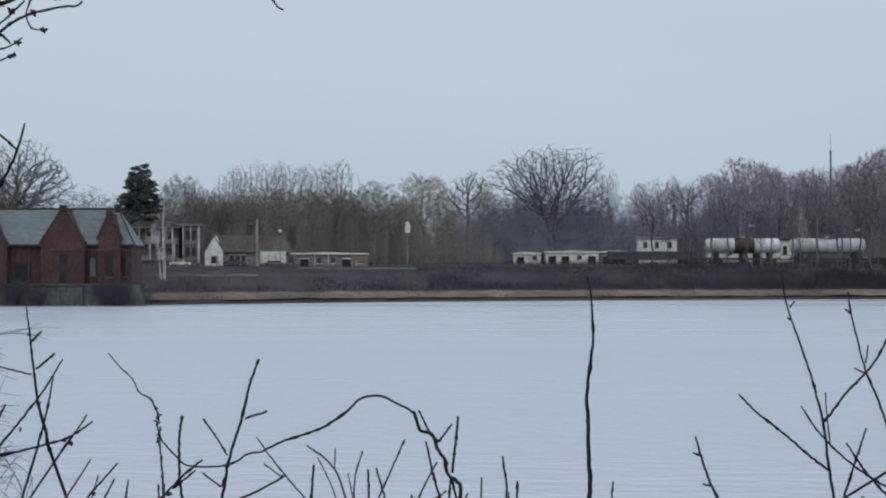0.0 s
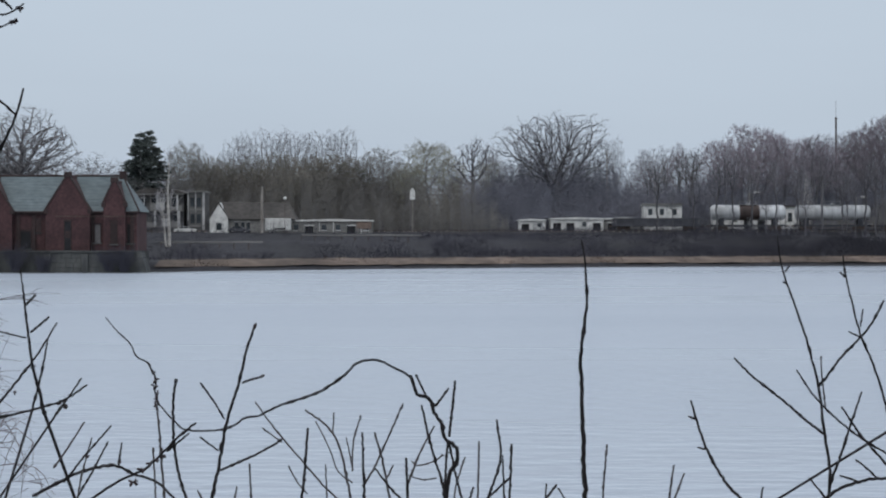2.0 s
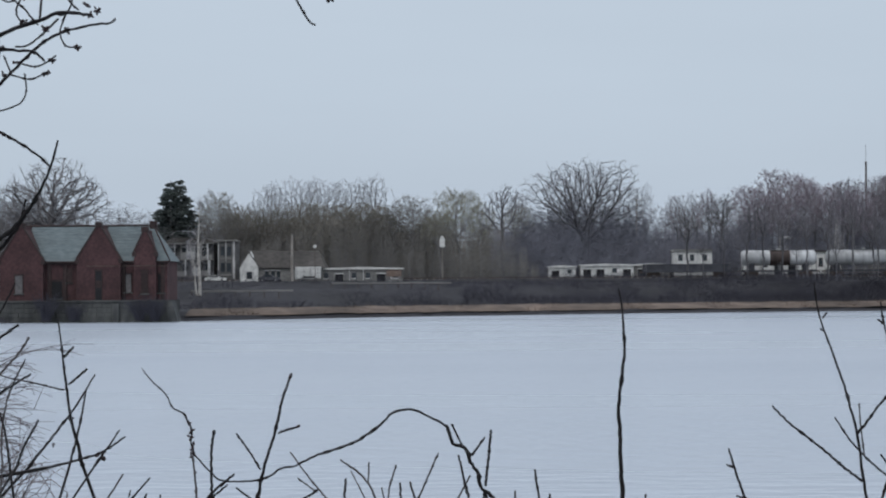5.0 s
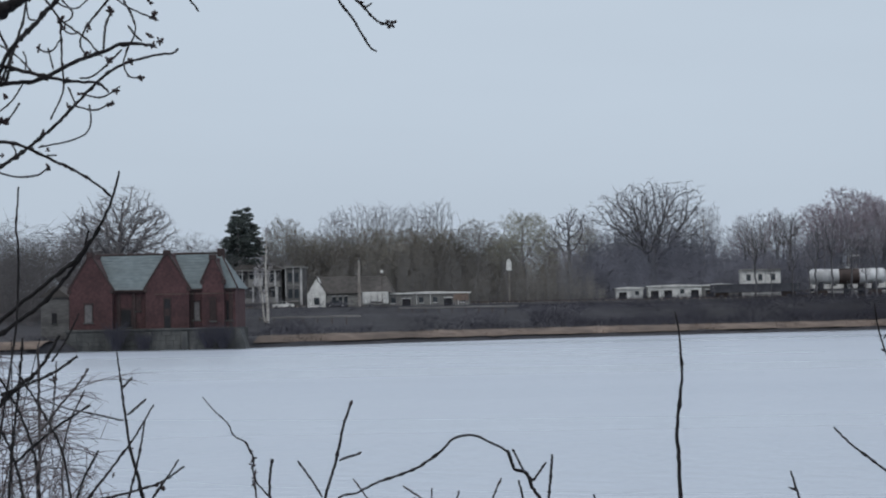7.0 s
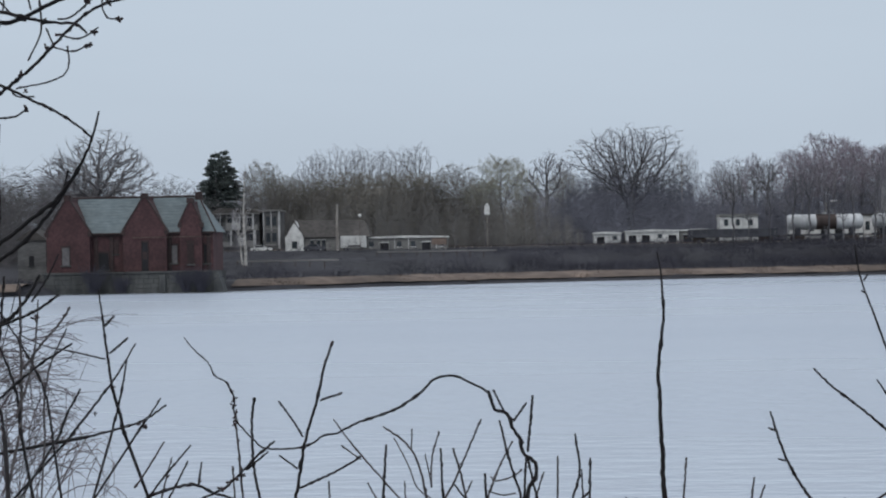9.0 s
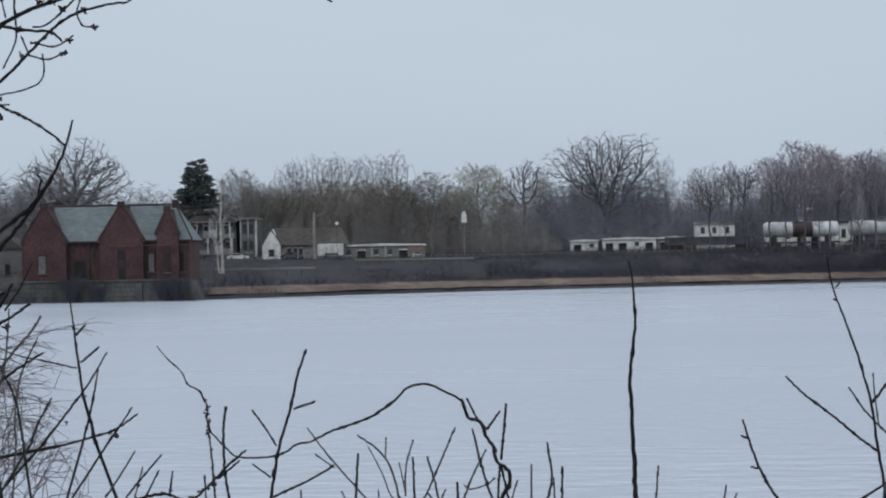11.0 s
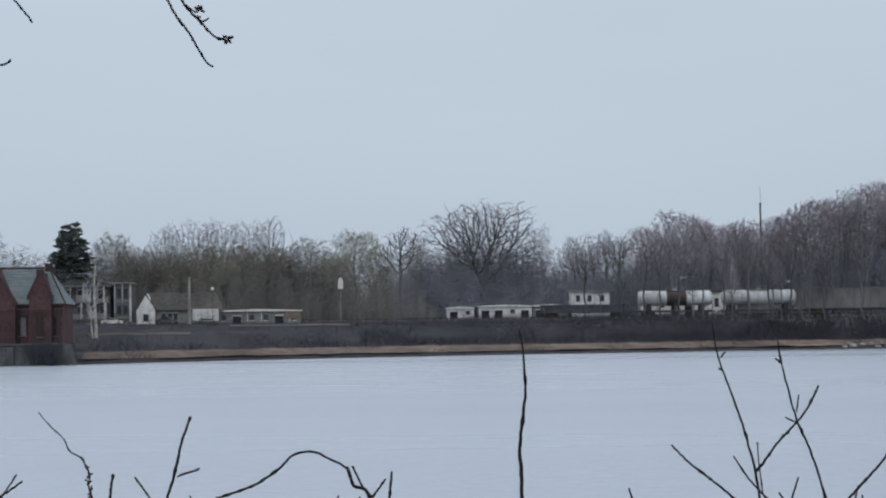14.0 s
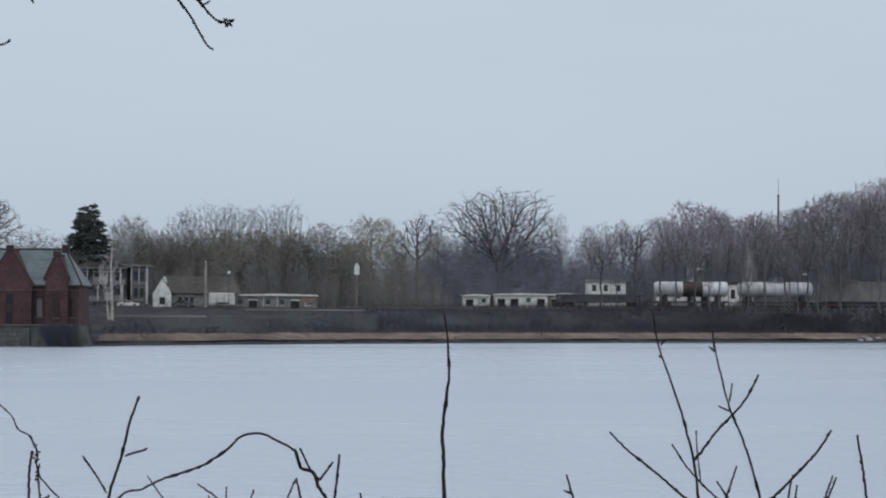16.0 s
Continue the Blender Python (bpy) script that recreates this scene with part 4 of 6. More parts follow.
plant(snag, [(5.2, 444, 27.6, 1.0), (54.0, 446, 25.6, 0.9), (80.5, 444, 28.6, 0.8)])
vase = crown_tree(21, 24, 6.2, 8.0, 6, "tall bare tree with upright pale grey branches", M_TWIG_GREY, points=950, step=0.7, tip=0.028, twigs=6, twig_len=0.9, wide=0.03, lift=0.4)
plant(vase, [(-48, 466, 30.0, 0.95), (-42, 470, 31.4, 1.0), (-36, 466, 31.0, 1.0), (-30, 470, 30.8, 1.0), (-24.5, 466, 31.8, 0.9), (-52, 474, 26.5, 1.0), (9.5, 455, 26.5, 0.9), (37.5, 452, 28.5, 0.6), (-84, 352, 21, 1.0), (-79, 346, 22, 0.9), (106, 448, 34.0, 1.0), (94, 452, 31.0, 1.0), (47, 456, 26.5, 1.0), (53, 452, 26.8, 1.0)])
olive = crown_tree(37, 16, 6.6, 2.5, 7, "rounded tree misted with olive spring buds", M_TWIG_OLIVE, points=1700, step=0.6, tip=0.020, twigs=9, twig_len=1.0, wide=0.044)
plant(olive, [(-47, 456, 23.0, 1.0), (-40.5, 453, 24.2, 1.1), (-33.5, 456, 23.8, 1.0), (-27, 453, 24.0, 1.1), (-21.5, 457, 23.5, 1.0), (-53, 450, 22.0, 0.9), (-15.4, 453, 25.6, 0.9), (-10.0, 457, 22.5, 0.9), (-57.6, 440, 26.2, 0.6), (-53.6, 443, 23.4, 0.6), (-44, 449, 20.5, 1.0), (-37, 448, 21.0, 1.0), (-30, 449, 20.5, 1.0), (-20, 449, 19.5, 1.0), (-62, 446, 21.5, 0.8)])
brown = crown_tree(41, 18, 6.0, 3.5, 7, "dense rounded bare tree with brown twigs", M_TWIG_RED, points=1500, step=0.65, tip=0.022, twigs=11, twig_len=0.95, wide=0.038)
plant(brown, [(69.5, 448, 30.4, 1.0), (62.5, 454, 27.2, 0.9), (76, 452, 28.6, 0.9), (82.5, 448, 27.6, 1.0), (88.5, 452, 29.0, 0.9), (97, 446, 32.4, 0.9), (103, 450, 33.0, 0.9), (110, 446, 35.5, 0.9), (116, 450, 36.4, 0.9), (122, 446, 36.6, 0.9), (129, 450, 36.6, 1.0), (137, 448, 36.5, 1.0), (145, 450, 37.0, 1.0)])
willow = crown_tree(53, 19, 6.6, 4.0, 6, "willow with drooping yellow-green catkin twigs", M_WILLOW, points=1000, step=0.65, tip=0.024, twigs=8, twig_len=1.1, wide=0.036, droop=0.35)
plant(willow, [(-4.0, 447, 26.8, 0.85), (-8.5, 446, 21.5, 0.9), (9.5, 456, 23.5, 0.7), (0.5, 452, 23.5, 0.8)])
slim = crown_tree(67, 20, 3.4, 7.0, 5, "slender bare woodland tree", M_TWIG_RED, M_BARK_DARK, points=650, step=0.65, tip=0.026, twigs=8, twig_len=0.9, wide=0.030, lift=0.3)
slim_spots = []
rng_wood = random.Random(5)
for i in range(26):
    x = 45 + i * 4.0 + rng_wood.uniform(-1.5, 1.5)
    slim_spots.append((x, rng_wood.uniform(432, 466), float(np.interp(x, (44, 60, 72, 84, 98, 115, 150), (25.5, 27, 29, 28, 31, 35.5, 36.5))) + rng_wood.uniform(-2.5, 0.3), 1.0))
plant(slim, slim_spots)
front_spots = []
for i in range(17):
    front_spots.append((45.0 + i * 3.0 + rng_wood.uniform(-1.4, 1.4), rng_wood.uniform(411.5, 416.5), rng_wood.uniform(15.0, 23.5), rng_wood.uniform(0.6, 0.9)))
for i in range(2, 14):
    front_spots.append((68 + i * 6.6 + rng_wood.uniform(-2, 2), rng_wood.uniform(412.5, 416.5), 19 + i * 0.9 + rng_wood.uniform(-3, 2), 0.9))
front_tree = crown_tree(83, 14, 2.8, 4.5, 4, "dark slender bare tree beside the railway", M_TWIG_DARK, M_BARK_DARK, points=380, step=0.6, tip=0.036, twigs=6, twig_len=0.8, wide=0.03, lift=0.3)
plant(front_tree, front_spots)
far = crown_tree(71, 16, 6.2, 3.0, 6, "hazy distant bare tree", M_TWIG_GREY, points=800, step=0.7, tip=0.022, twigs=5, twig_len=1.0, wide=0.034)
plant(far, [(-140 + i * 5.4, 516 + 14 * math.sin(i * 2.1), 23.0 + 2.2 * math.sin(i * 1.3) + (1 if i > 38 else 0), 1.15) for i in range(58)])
left = crown_tree(79, 14, 5.6, 2.5, 6, "dark bare bankside tree", M_BANKWOODS, points=700, step=0.65, tip=0.024, twigs=6, twig_len=1.0, wide=0.036)
plant(left, [(-120 + i * 5.1, 352 + 10 * math.sin(i * 1.9), 20.0 + 1.6 * math.sin(i * 2.7), 1.15) for i in range(10)])


def build_conifer(x, y, top, wide, seed):
    """Whorls of level, slightly drooping boughs, broad and ragged, drawn in to a blunt point."""
    rng = random.Random(seed)
    z = ground_z(x, y) - 0.2
    t = empty("fir_tree", (x, y, z), "dark green fir tree standing behind the gatehouse", "tree")
    H = top - z
    tv, tf, nv, nf = [], [], [], []
    tube(tv, tf, [Vector((0, 0, 0)), Vector((0.05, 0, H * 0.5)), Vector((0, 0, H * 0.98))], [0.35, 0.22, 0.04], 7)
    tiers = 17
    for k in range(tiers):
        f = (k + rng.uniform(-0.2, 0.2)) / tiers
        zz = H * (0.18 + 0.81 * f)
        for _ in range(int(22 - 8 * f)):
            reach = min(wide, 0.5 * (H - zz) + 0.25) * rng.uniform(0.55, 1.08)
            a = rng.uniform(0, 6.28)
            base = Vector((0, 0, zz + rng.uniform(-0.3, 0.3)))
            tip = base + Vector((math.cos(a) * reach, math.sin(a) * reach, reach * rng.uniform(-0.22, 0.10)))
            tube(tv, tf, [base, (base + tip) / 2 + Vector((0, 0, 0.12)), tip], [0.06, 0.035, 0.012], 3)
            for _ in range(int(16 + reach * 14)):
                p = base.lerp(tip, rng.uniform(0.12, 1.0) ** 0.8)
                d = Vector((math.cos(a) + rng.gauss(0, 0.8), math.sin(a) + rng.gauss(0, 0.8), rng.gauss(0.0, 0.35))).normalized()
                sliver(nv, nf, p, p + d * rng.uniform(0.35, 0.95), 0.32)
    raw("trunk", tv, tf, M_BARK, t)
    raw("crown", nv, nf, M_NEEDLE, t)


build_conifer(-67.0, 435, 29.5, 3.8, 3)
build_conifer(-65.2, 437, 29.8, 4.4, 9)


def build_birch(x, y, top, lean, seed, r):
    rng = random.Random(seed)
    z = ground_z(x, y) - 0.2
    t = empty("birch", (x, y, z), "slim white-barked birch beside the embankment", "tree")
    H = top - z
    tv, tf, cv, cf = [], [], [], []
    pts = [Vector((lean * H * f + 0.15 * math.sin(f * 7 + seed), 0, H * f)) for f in np.linspace(0, 1, 8)]
    tube(tv, tf, pts, [r * (1 - 0.85 * f) for f in np.linspace(0, 1, 8)], 7)
    raw("trunk", tv, tf, M_BIRCH, t, smooth=True)
    tv, tf = [], []
    for k in range(26):
        f = rng.uniform(0.35, 0.98)
        p = Vector((lean * H * f, 0, H * f))
        a = rng.uniform(0, 6.28)
        d = Vector((math.cos(a) * 0.6, math.sin(a) * 0.6, 0.8)).normalized()
        L = (1.1 - f) * H * 0.28 + 0.6
        q = p + d * L
        tube(tv, tf, [p, p.lerp(q, 0.5) + Vector((0, 0, -0.1)), q], [0.05, 0.03, 0.01], 3)
        for _ in range(14):
            m = p.lerp(q, rng.uniform(0.3, 1))
            sliver(cv, cf, m, m + Vector((rng.gauss(0, 0.6), rng.gauss(0, 0.6), rng.gauss(0.1, 0.6))), 0.03)
    raw("limbs", tv, tf, M_BIRCH, t)
    raw("crown", cv, cf, M_TWIG_GREY, t)


build_birch(-49.2, 352, 20.4, 0.0, 1, 0.32)
build_birch(-49.6, 353, 13.8, -0.14, 4, 0.21)
build_birch(76.6, 431, 19.5, 0.05, 6, 0.24)
build_birch(78.2, 432, 18.0, -0.06, 7, 0.20)


def saplings(count, place, seed, mat, name, label, category, twigs=22):
    """Many bare saplings in one mesh: a leaning stem with side twigs up its length."""
    rng = random.Random(seed)
    verts, faces = [], []
    for _ in range(count):
        (x, y, z), h, lean, w = place(rng)
        foot = Vector((x, y, z))
        top = foot + Vector((rng.gauss(0, lean * 0.5), rng.gauss(0, lean * 0.5), h))
        sliver(verts, faces, foot, top, w * 0.6)
        for _ in range(twigs):
            f = rng.uniform(0.08, 0.98)
            p = foot.lerp(top, f)
            d = Vector((rng.gauss(0, 0.9), rng.gauss(0, 0.6), rng.uniform(-0.3, 0.9))).normalized()
            sliver(verts, faces, p, p + d * h * rng.uniform(0.10, 0.32) * (1.15 - 0.6 * f), w * 0.62)
    return tagged(raw(name, verts, faces, mat), label, category, kind="stuff")


def understory(x0, x1):
    def place(rng):
        x, y = rng.uniform(x0, x1), rng.uniform(456, 508)
        tall = float(np.interp(x, (-92, -70, -60, -48, -8, 0, 8, 36, 40, 46, 90, 110, 150), (13, 15, 15, 15.5, 14, 13, 16, 16, 14, 15, 16, 21, 22)))
        return (x + rng.uniform(-1, 1), y, 6.4), rng.uniform(0.35, 1.0) * tall * (1 + 0.25 * noise.noise((x * 0.12, 0, 0))), 1.8, rng.uniform(0.07, 0.15)

    return place


saplings(2400, understory(-58, 3), 6, M_WOODS_OLIVE, "budding_understory", "dense olive-brown undergrowth with the first spring buds", "woods", twigs=30)
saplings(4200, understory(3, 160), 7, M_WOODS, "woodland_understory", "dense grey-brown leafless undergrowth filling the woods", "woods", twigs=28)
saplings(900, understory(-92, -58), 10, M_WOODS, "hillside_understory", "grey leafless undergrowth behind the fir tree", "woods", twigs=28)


def grove(rng):
    x = rng.uniform(5, 62)
    tall = float(np.interp(x, (5, 9, 14, 24, 36, 40, 46, 62), (10, 14, 17.5, 18, 16.5, 10, 9, 13)))
    return (x, rng.uniform(439, 457), ground_z(x, 450) - 0.2), rng.uniform(0.25, 1.0) * tall * (1 + 0.2 * noise.noise((x * 0.2, 3, 0))), 1.8, rng.uniform(0.08, 0.15)


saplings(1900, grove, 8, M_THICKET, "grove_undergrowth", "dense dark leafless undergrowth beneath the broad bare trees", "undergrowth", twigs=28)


def shed_woods(rng):
    x = rng.uniform(44, 125)
    tall = float(np.interp(x, (44, 52, 60, 72, 90, 110, 125), (9, 12, 14, 16, 15, 20, 22)))
    return (x, rng.uniform(443, 458), ground_z(x, 445) - 0.2), rng.uniform(0.3, 1.0) * tall * (1 + 0.25 * noise.noise((x * 0.18, 6, 0))), 1.8, rng.uniform(0.06, 0.12)


saplings(1500, shed_woods, 41, M_THICKET, "shed_woods", "dense dark leafless growth behind the long white shed", "woods", twigs=26)


def left_woods(rng):
    x = rng.uniform(-150, -58)
    return (x, rng.uniform(326, 380), 4.0), rng.uniform(0.3, 1.0) * float(np.interp(x, (-70, -58), (18, 14))) * (1 + 0.3 * noise.noise((x * 0.12, 2, 0))), 1.8, rng.uniform(0.07, 0.14)


saplings(2600, left_woods, 26, M_BANKWOODS, "bankside_thicket", "dark leafless thicket behind the gatehouse", "thicket")


def scrub(rng):
    x = rng.uniform(-66, 100)
    y = rng.uniform(426, 447) if x < 13 or x > 82 else rng.uniform(446, 450)
    tall = float(np.interp(x, (-66, -52, -46, -14, -8, 8, 14, 44, 60, 86, 96, 120), (5, 8, 12, 13, 13, 12, 3.0, 2.0, 2.4, 4.5, 9, 13)))
    return (x, y, ground_z(x, 428) - 0.2), rng.uniform(0.3, 1.0) * tall * (1 + 0.4 * noise.noise((x * 0.15, 4, 0))), 1.4, rng.uniform(0.035, 0.07)


saplings(1700, scrub, 16, M_SCRUB, "trackside_scrub", "grey leafless scrub behind the railway", "scrub", twigs=38)


def yard_brush(rng):
    x = rng.uniform(60, 160)
    y = rng.uniform(408, 417) if rng.random() < 0.5 else rng.uniform(425, 440)
    return (x, y, ground_z(x, 410) - 0.2), rng.uniform(1.0, 4.5) * float(np.interp(x, (60, 84, 100, 120), (0.5, 0.6, 1.6, 2.2))), 0.8, rng.uniform(0.04, 0.08)


saplings(700, yard_brush, 12, M_WOODS, "trackside_brush", "bare brush standing beside the railway", "brush")


def point_thicket(rng):
    x = 107 + 58 * rng.random()
    y = rng.uniform(402, 416)
    tall = float(np.interp(x, (107, 111, 118, 165), (5, 12, 16, 19)))
    return (x, y, ground_z(x, y) - 0.2), rng.uniform(0.35, 1.0) * tall, 1.4, rng.uniform(0.06, 0.12)


saplings(1000, point_thicket, 31, M_BANKWOODS, "shore_thicket", "dark dense leafless thicket in front of the railway", "thicket")


def yard_saplings(rng):
    x = rng.uniform(-56, 100)
    y = rng.uniform(401, 411)
    return (x, y, ground_z(x, y) - 0.2), rng.uniform(1.2, 4.2) * (1 + 0.5 * noise.noise((x * 0.2, 7, 0))), 1.0, rng.uniform(0.035, 0.07)


saplings(420, yard_saplings, 33, M_BRUSH, "yard_saplings", "thin dark leafless saplings along the top of the embankment", "saplings", twigs=14)


def shed_saplings(rng):
    x = rng.uniform(14, 82)
    return (x, rng.uniform(427, 432), ground_z(x, 428) - 0.2), rng.uniform(1.8, 6.0) * (1.0 if x > 36 else 0.6), 1.2, rng.uniform(0.03, 0.07)


saplings(90, shed_saplings, 37, M_TWIG_DARK, "shed_saplings", "thin leafless saplings growing before the white sheds", "saplings", twigs=14)


def porch_saplings(rng):
    x = rng.uniform(-67, -56) if rng.random() < 0.7 else rng.uniform(-56, -30)
    return (x, rng.uniform(404, 412), ground_z(x, 408) - 0.2), rng.uniform(2.0, 7.5) * (1.0 if x < -56 else 0.5), 1.6, rng.uniform(0.04, 0.09)


saplings(80, porch_saplings, 35, M_TWIG_DARK, "house_saplings", "thin leafless saplings growing before the porch house", "saplings", twigs=16)


def build_bush(x, y, z, size, seed):
    rng = random.Random(seed)
    b = empty("bare_bush", (x, y, z), "dark leafless bush against the stone footing", "bush", "bushes by the gatehouse")
    v, f = [], []
    for _ in range(110):
        a = rng.uniform(0, 6.28)
        p = Vector((rng.gauss(0, 0.25), rng.gauss(0, 0.2), 0))
        q = p + Vector((math.cos(a) * rng.uniform(0.1, 0.6), math.sin(a) * 0.4, rng.uniform(0.5, 1.0))) * size
        sliver(v, f, p, q, 0.07)
        m = p.lerp(q, 0.5)
        sliver(v, f, m, m + Vector((rng.gauss(0, 0.3), rng.gauss(0, 0.2), rng.uniform(0.1, 0.4))) * size, 0.05)
    raw("crown", v, f, M_BRUSH, b)


build_bush(-64.5, 297.6, 0.2, 5.2, 1)
build_bush(-50.5, 297.8, 0.2, 4.6, 2)
build_bush(-48.3, 297.6, 0.2, 5.0, 3)
build_bush(-60.4, 297.6, 0.2, 3.4, 4)


def build_rocks():
    rng = random.Random(21)
    for i in range(34):
        x = rng.uniform(92, 135)
        d = rng.uniform(0.2, 3.0)
        y, z = far_place(x, d)
        bm = bmesh.new()
        bmesh.ops.create_icosphere(bm, subdivisions=2, radius=rng.uniform(0.35, 0.85))
        for v in bm.verts:
            v.co *= 1 + 0.35 * noise.noise(v.co * 1.4 + Vector((i * 3.1, 0, 0)))
            v.co.z *= 0.6
        o = part("rock", bm, M_ROCK)
        o.matrix_basis = pose(x, y + 1.0, z + 0.15, 0, 0, rng.uniform(0, 360))
        tagged(o, "grey angular shoreline rock", "rock", "rocks on the lake bank")


build_rocks()


# ---- near growth: shoots and buds ----
def shoot(parent, name, places, r0, r1, mat=None, bud=False, root=None):
    """A knobbly twig through a few places, thickening from r0 to r1, with swollen nodes."""
    ps = [Vector(p) for p in places]
    ps = [ps[0] * 2 - ps[1]] + ps + [ps[-1] * 2 - ps[-2]]
    line, rad = [], []
    total = sum((b - a).length for a, b in zip(ps[1:], ps[2:-1]))
    rng = random.Random(int(total * 1e5) + len(places))
    gone, n = 0.0, len(ps) - 3
    for i in range(1, len(ps) - 2):
        a, b, c, d = ps[i - 1:i + 3]
        span = (c - b).length
        steps = max(2, min(16, int(span / (total / 46 + 1e-6))))
        for k in range(steps + (i == len(ps) - 3)):
            t = k / steps
            p = 0.5 * (2 * b + (c - a) * t + (2 * a - 5 * b + 4 * c - d) * t * t + (3 * b - a - 3 * c + d) * t ** 3)
            f = min(1.0, (gone + span * t) / total)
            r = r0 + (r1 - r0) * f ** 0.65
            if line:
                p = p + Vector((rng.gauss(0, 1), rng.gauss(0, 1), rng.gauss(0, 1))) * r * 0.2
            line.append(p)
            rad.append(r * (1.5 if rng.random() < 0.10 else rng.uniform(0.88, 1.06)))
        gone += span
    if root:
        on = line[-1] + (line[-1] - line[-3]).normalized() * (line[-1] - Vector(root)).length * 0.35
        line += [on, on.lerp(Vector(root), 0.5), Vector(root)]
        rad += [r1, r1, r1 * 1.15]
    verts, faces = [], []
    tube(verts, faces, line, rad, 6)
    k = len(verts) - 6
    faces += [tuple(range(5, -1, -1)), tuple(range(k, k + 6))]
    ob = raw(name, verts, faces, mat or M_STEM, parent, smooth=True)
    if bud:
        part_bud(ob, line[0], (line[0] - line[1]).normalized(), max(rad[0] * 1.5, r0 * 1.5))
    return ob


def part_bud(parent, p, way, r):
    bm = bmesh.new()
    m = Matrix.Translation(Vector(p) + way * r) @ way.to_track_quat("Z", "Y").to_matrix().to_4x4() @ Matrix.Diagonal((1, 1, 2.1, 1))
    bmesh.ops.create_icosphere(bm, subdivisions=1, radius=r, matrix=m)
    return part("bud", bm, M_BUD, parent, smooth=True)


def bud_cluster(parent, p, size):
    """A knot of swollen buds round a twig's node."""
    rng = random.Random(int(abs(p[0]) * 7919 + abs(p[2]) * 104729))
    bm = bmesh.new()
    for _ in range(7):
        way = Vector((rng.gauss(0, 1), rng.gauss(0, 1), rng.gauss(0, 1))).normalized()
        m = Matrix.Translation(Vector(p) + way * size * rng.uniform(0.3, 0.8)) @ way.to_track_quat("Z", "Y").to_matrix().to_4x4() @ Matrix.Diagonal((1, 1, 1.9, 1))
        bmesh.ops.create_icosphere(bm, subdivisions=1, radius=size * rng.uniform(0.22, 0.34), matrix=m)
    part("bud", bm, M_BUD, parent, "dark red-brown bud cluster", True)


def build_bank_thicket():
    """A fine-twigged bush: upright stems with many thin arching shoots that droop at the tip."""
    rng = random.Random(31)
    b = empty("twiggy_bush", (-2.35, 7.9, 0.9), "dense bush of fine arching leafless twigs", "bush", "near bank shrubs")
    verts, faces, sv, sf = [], [], [], []
    for i in range(22):
        p = Vector((rng.gauss(-0.1, 0.2), rng.gauss(0, 0.25), 0))
        tip = Vector((rng.uniform(-0.7, 0.3), rng.uniform(-0.4, 0.4), rng.uniform(2.6, 3.25)))
        mid = p.lerp(tip, 0.55) + Vector((rng.gauss(0, 0.12), rng.gauss(0, 0.1), rng.uniform(0.1, 0.4)))
        pts = [p.lerp(mid, t).lerp(mid.lerp(tip, t), t) for t in np.linspace(0, 1, 9)]
        tube(sv, sf, pts, [0.006 * (1 - 0.75 * t) + 0.0008 for t in np.linspace(0, 1, 9)], 4)
    made = 0
    while made < 300:
        x, z = rng.uniform(-0.6, 0.55), rng.uniform(2.0, 3.3)
        top = 3.30 - 1.25 * max(-0.15, x + 0.10)
        if z > top - 0.05:
            continue
        made += 1
        a = math.radians(rng.uniform(15, 120))
        bend = -rng.uniform(0.08, 0.30)
        step = rng.uniform(0.04, 0.085)
        q = Vector((x, rng.uniform(-0.35, 0.35), z))
        side = rng.gauss(0, 0.2)
        pts = [q]
        for _ in range(7):
            q = q + Vector((math.cos(a), side, math.sin(a))) * step
            a += bend * rng.uniform(0.4, 1.6)
            if q.z > 3.36 - 1.15 * max(-0.15, q.x + 0.10):
                a -= 0.7
            pts.append(q)
        r = rng.uniform(0.0017, 0.0034)
        tube(verts, faces, pts, [r * (1 - 0.7 * t) for t in np.linspace(0, 1, 8)], 4)
        for _ in range(3):
            k = rng.randrange(1, 7)
            w = (pts[k + 1] - pts[k]).normalized()
            d = (w + Vector((rng.gauss(0, 0.5), rng.gauss(0, 0.3), rng.gauss(0, 0.5)))).normalized() * rng.uniform(0.06, 0.2)
            e = pts[k]
            tube(verts, faces, [e, e + d * 0.5 + Vector((0, 0, 0.01)), e + d + Vector((0, 0, -0.02))], [0.0020, 0.0015, 0.0008], 3)
    # long thin shoots reaching out over the water, nearly level, drooping at the tip
    for _ in range(48):
        q = Vector((rng.uniform(-0.1, 0.42), rng.uniform(-0.35, 0.35), rng.uniform(2.68, 3.10)))
        a, step = math.radians(rng.uniform(-5, 40)), rng.uniform(0.03, 0.06)
        side, pts = rng.gauss(0, 0.2), [q]
        for _ in range(7):
            q = q + Vector((math.cos(a), side, math.sin(a))) * step
            a -= rng.uniform(0.02, 0.16)
            pts.append(q)
        tube(verts, faces, pts, [0.0021 * (1 - 0.65 * t) for t in np.linspace(0, 1, 8)], 4)
        for k in (2, 4, 5):
            d = (pts[k + 1] - pts[k]).normalized() + Vector((rng.gauss(0, 0.3), rng.gauss(0, 0.3), rng.gauss(0.1, 0.5)))
            d = d.normalized() * rng.uniform(0.05, 0.14)
            tube(verts, faces, [pts[k], pts[k] + d * 0.5, pts[k] + d + Vector((0, 0, -0.01))], [0.0016, 0.0012, 0.0007], 3)
    raw("stem", sv, sf, M_STEM, b)
    tagged(raw("fine_twig_mass", verts, faces, M_STEM_FINE, b), kind="stuff")


build_bank_thicket()


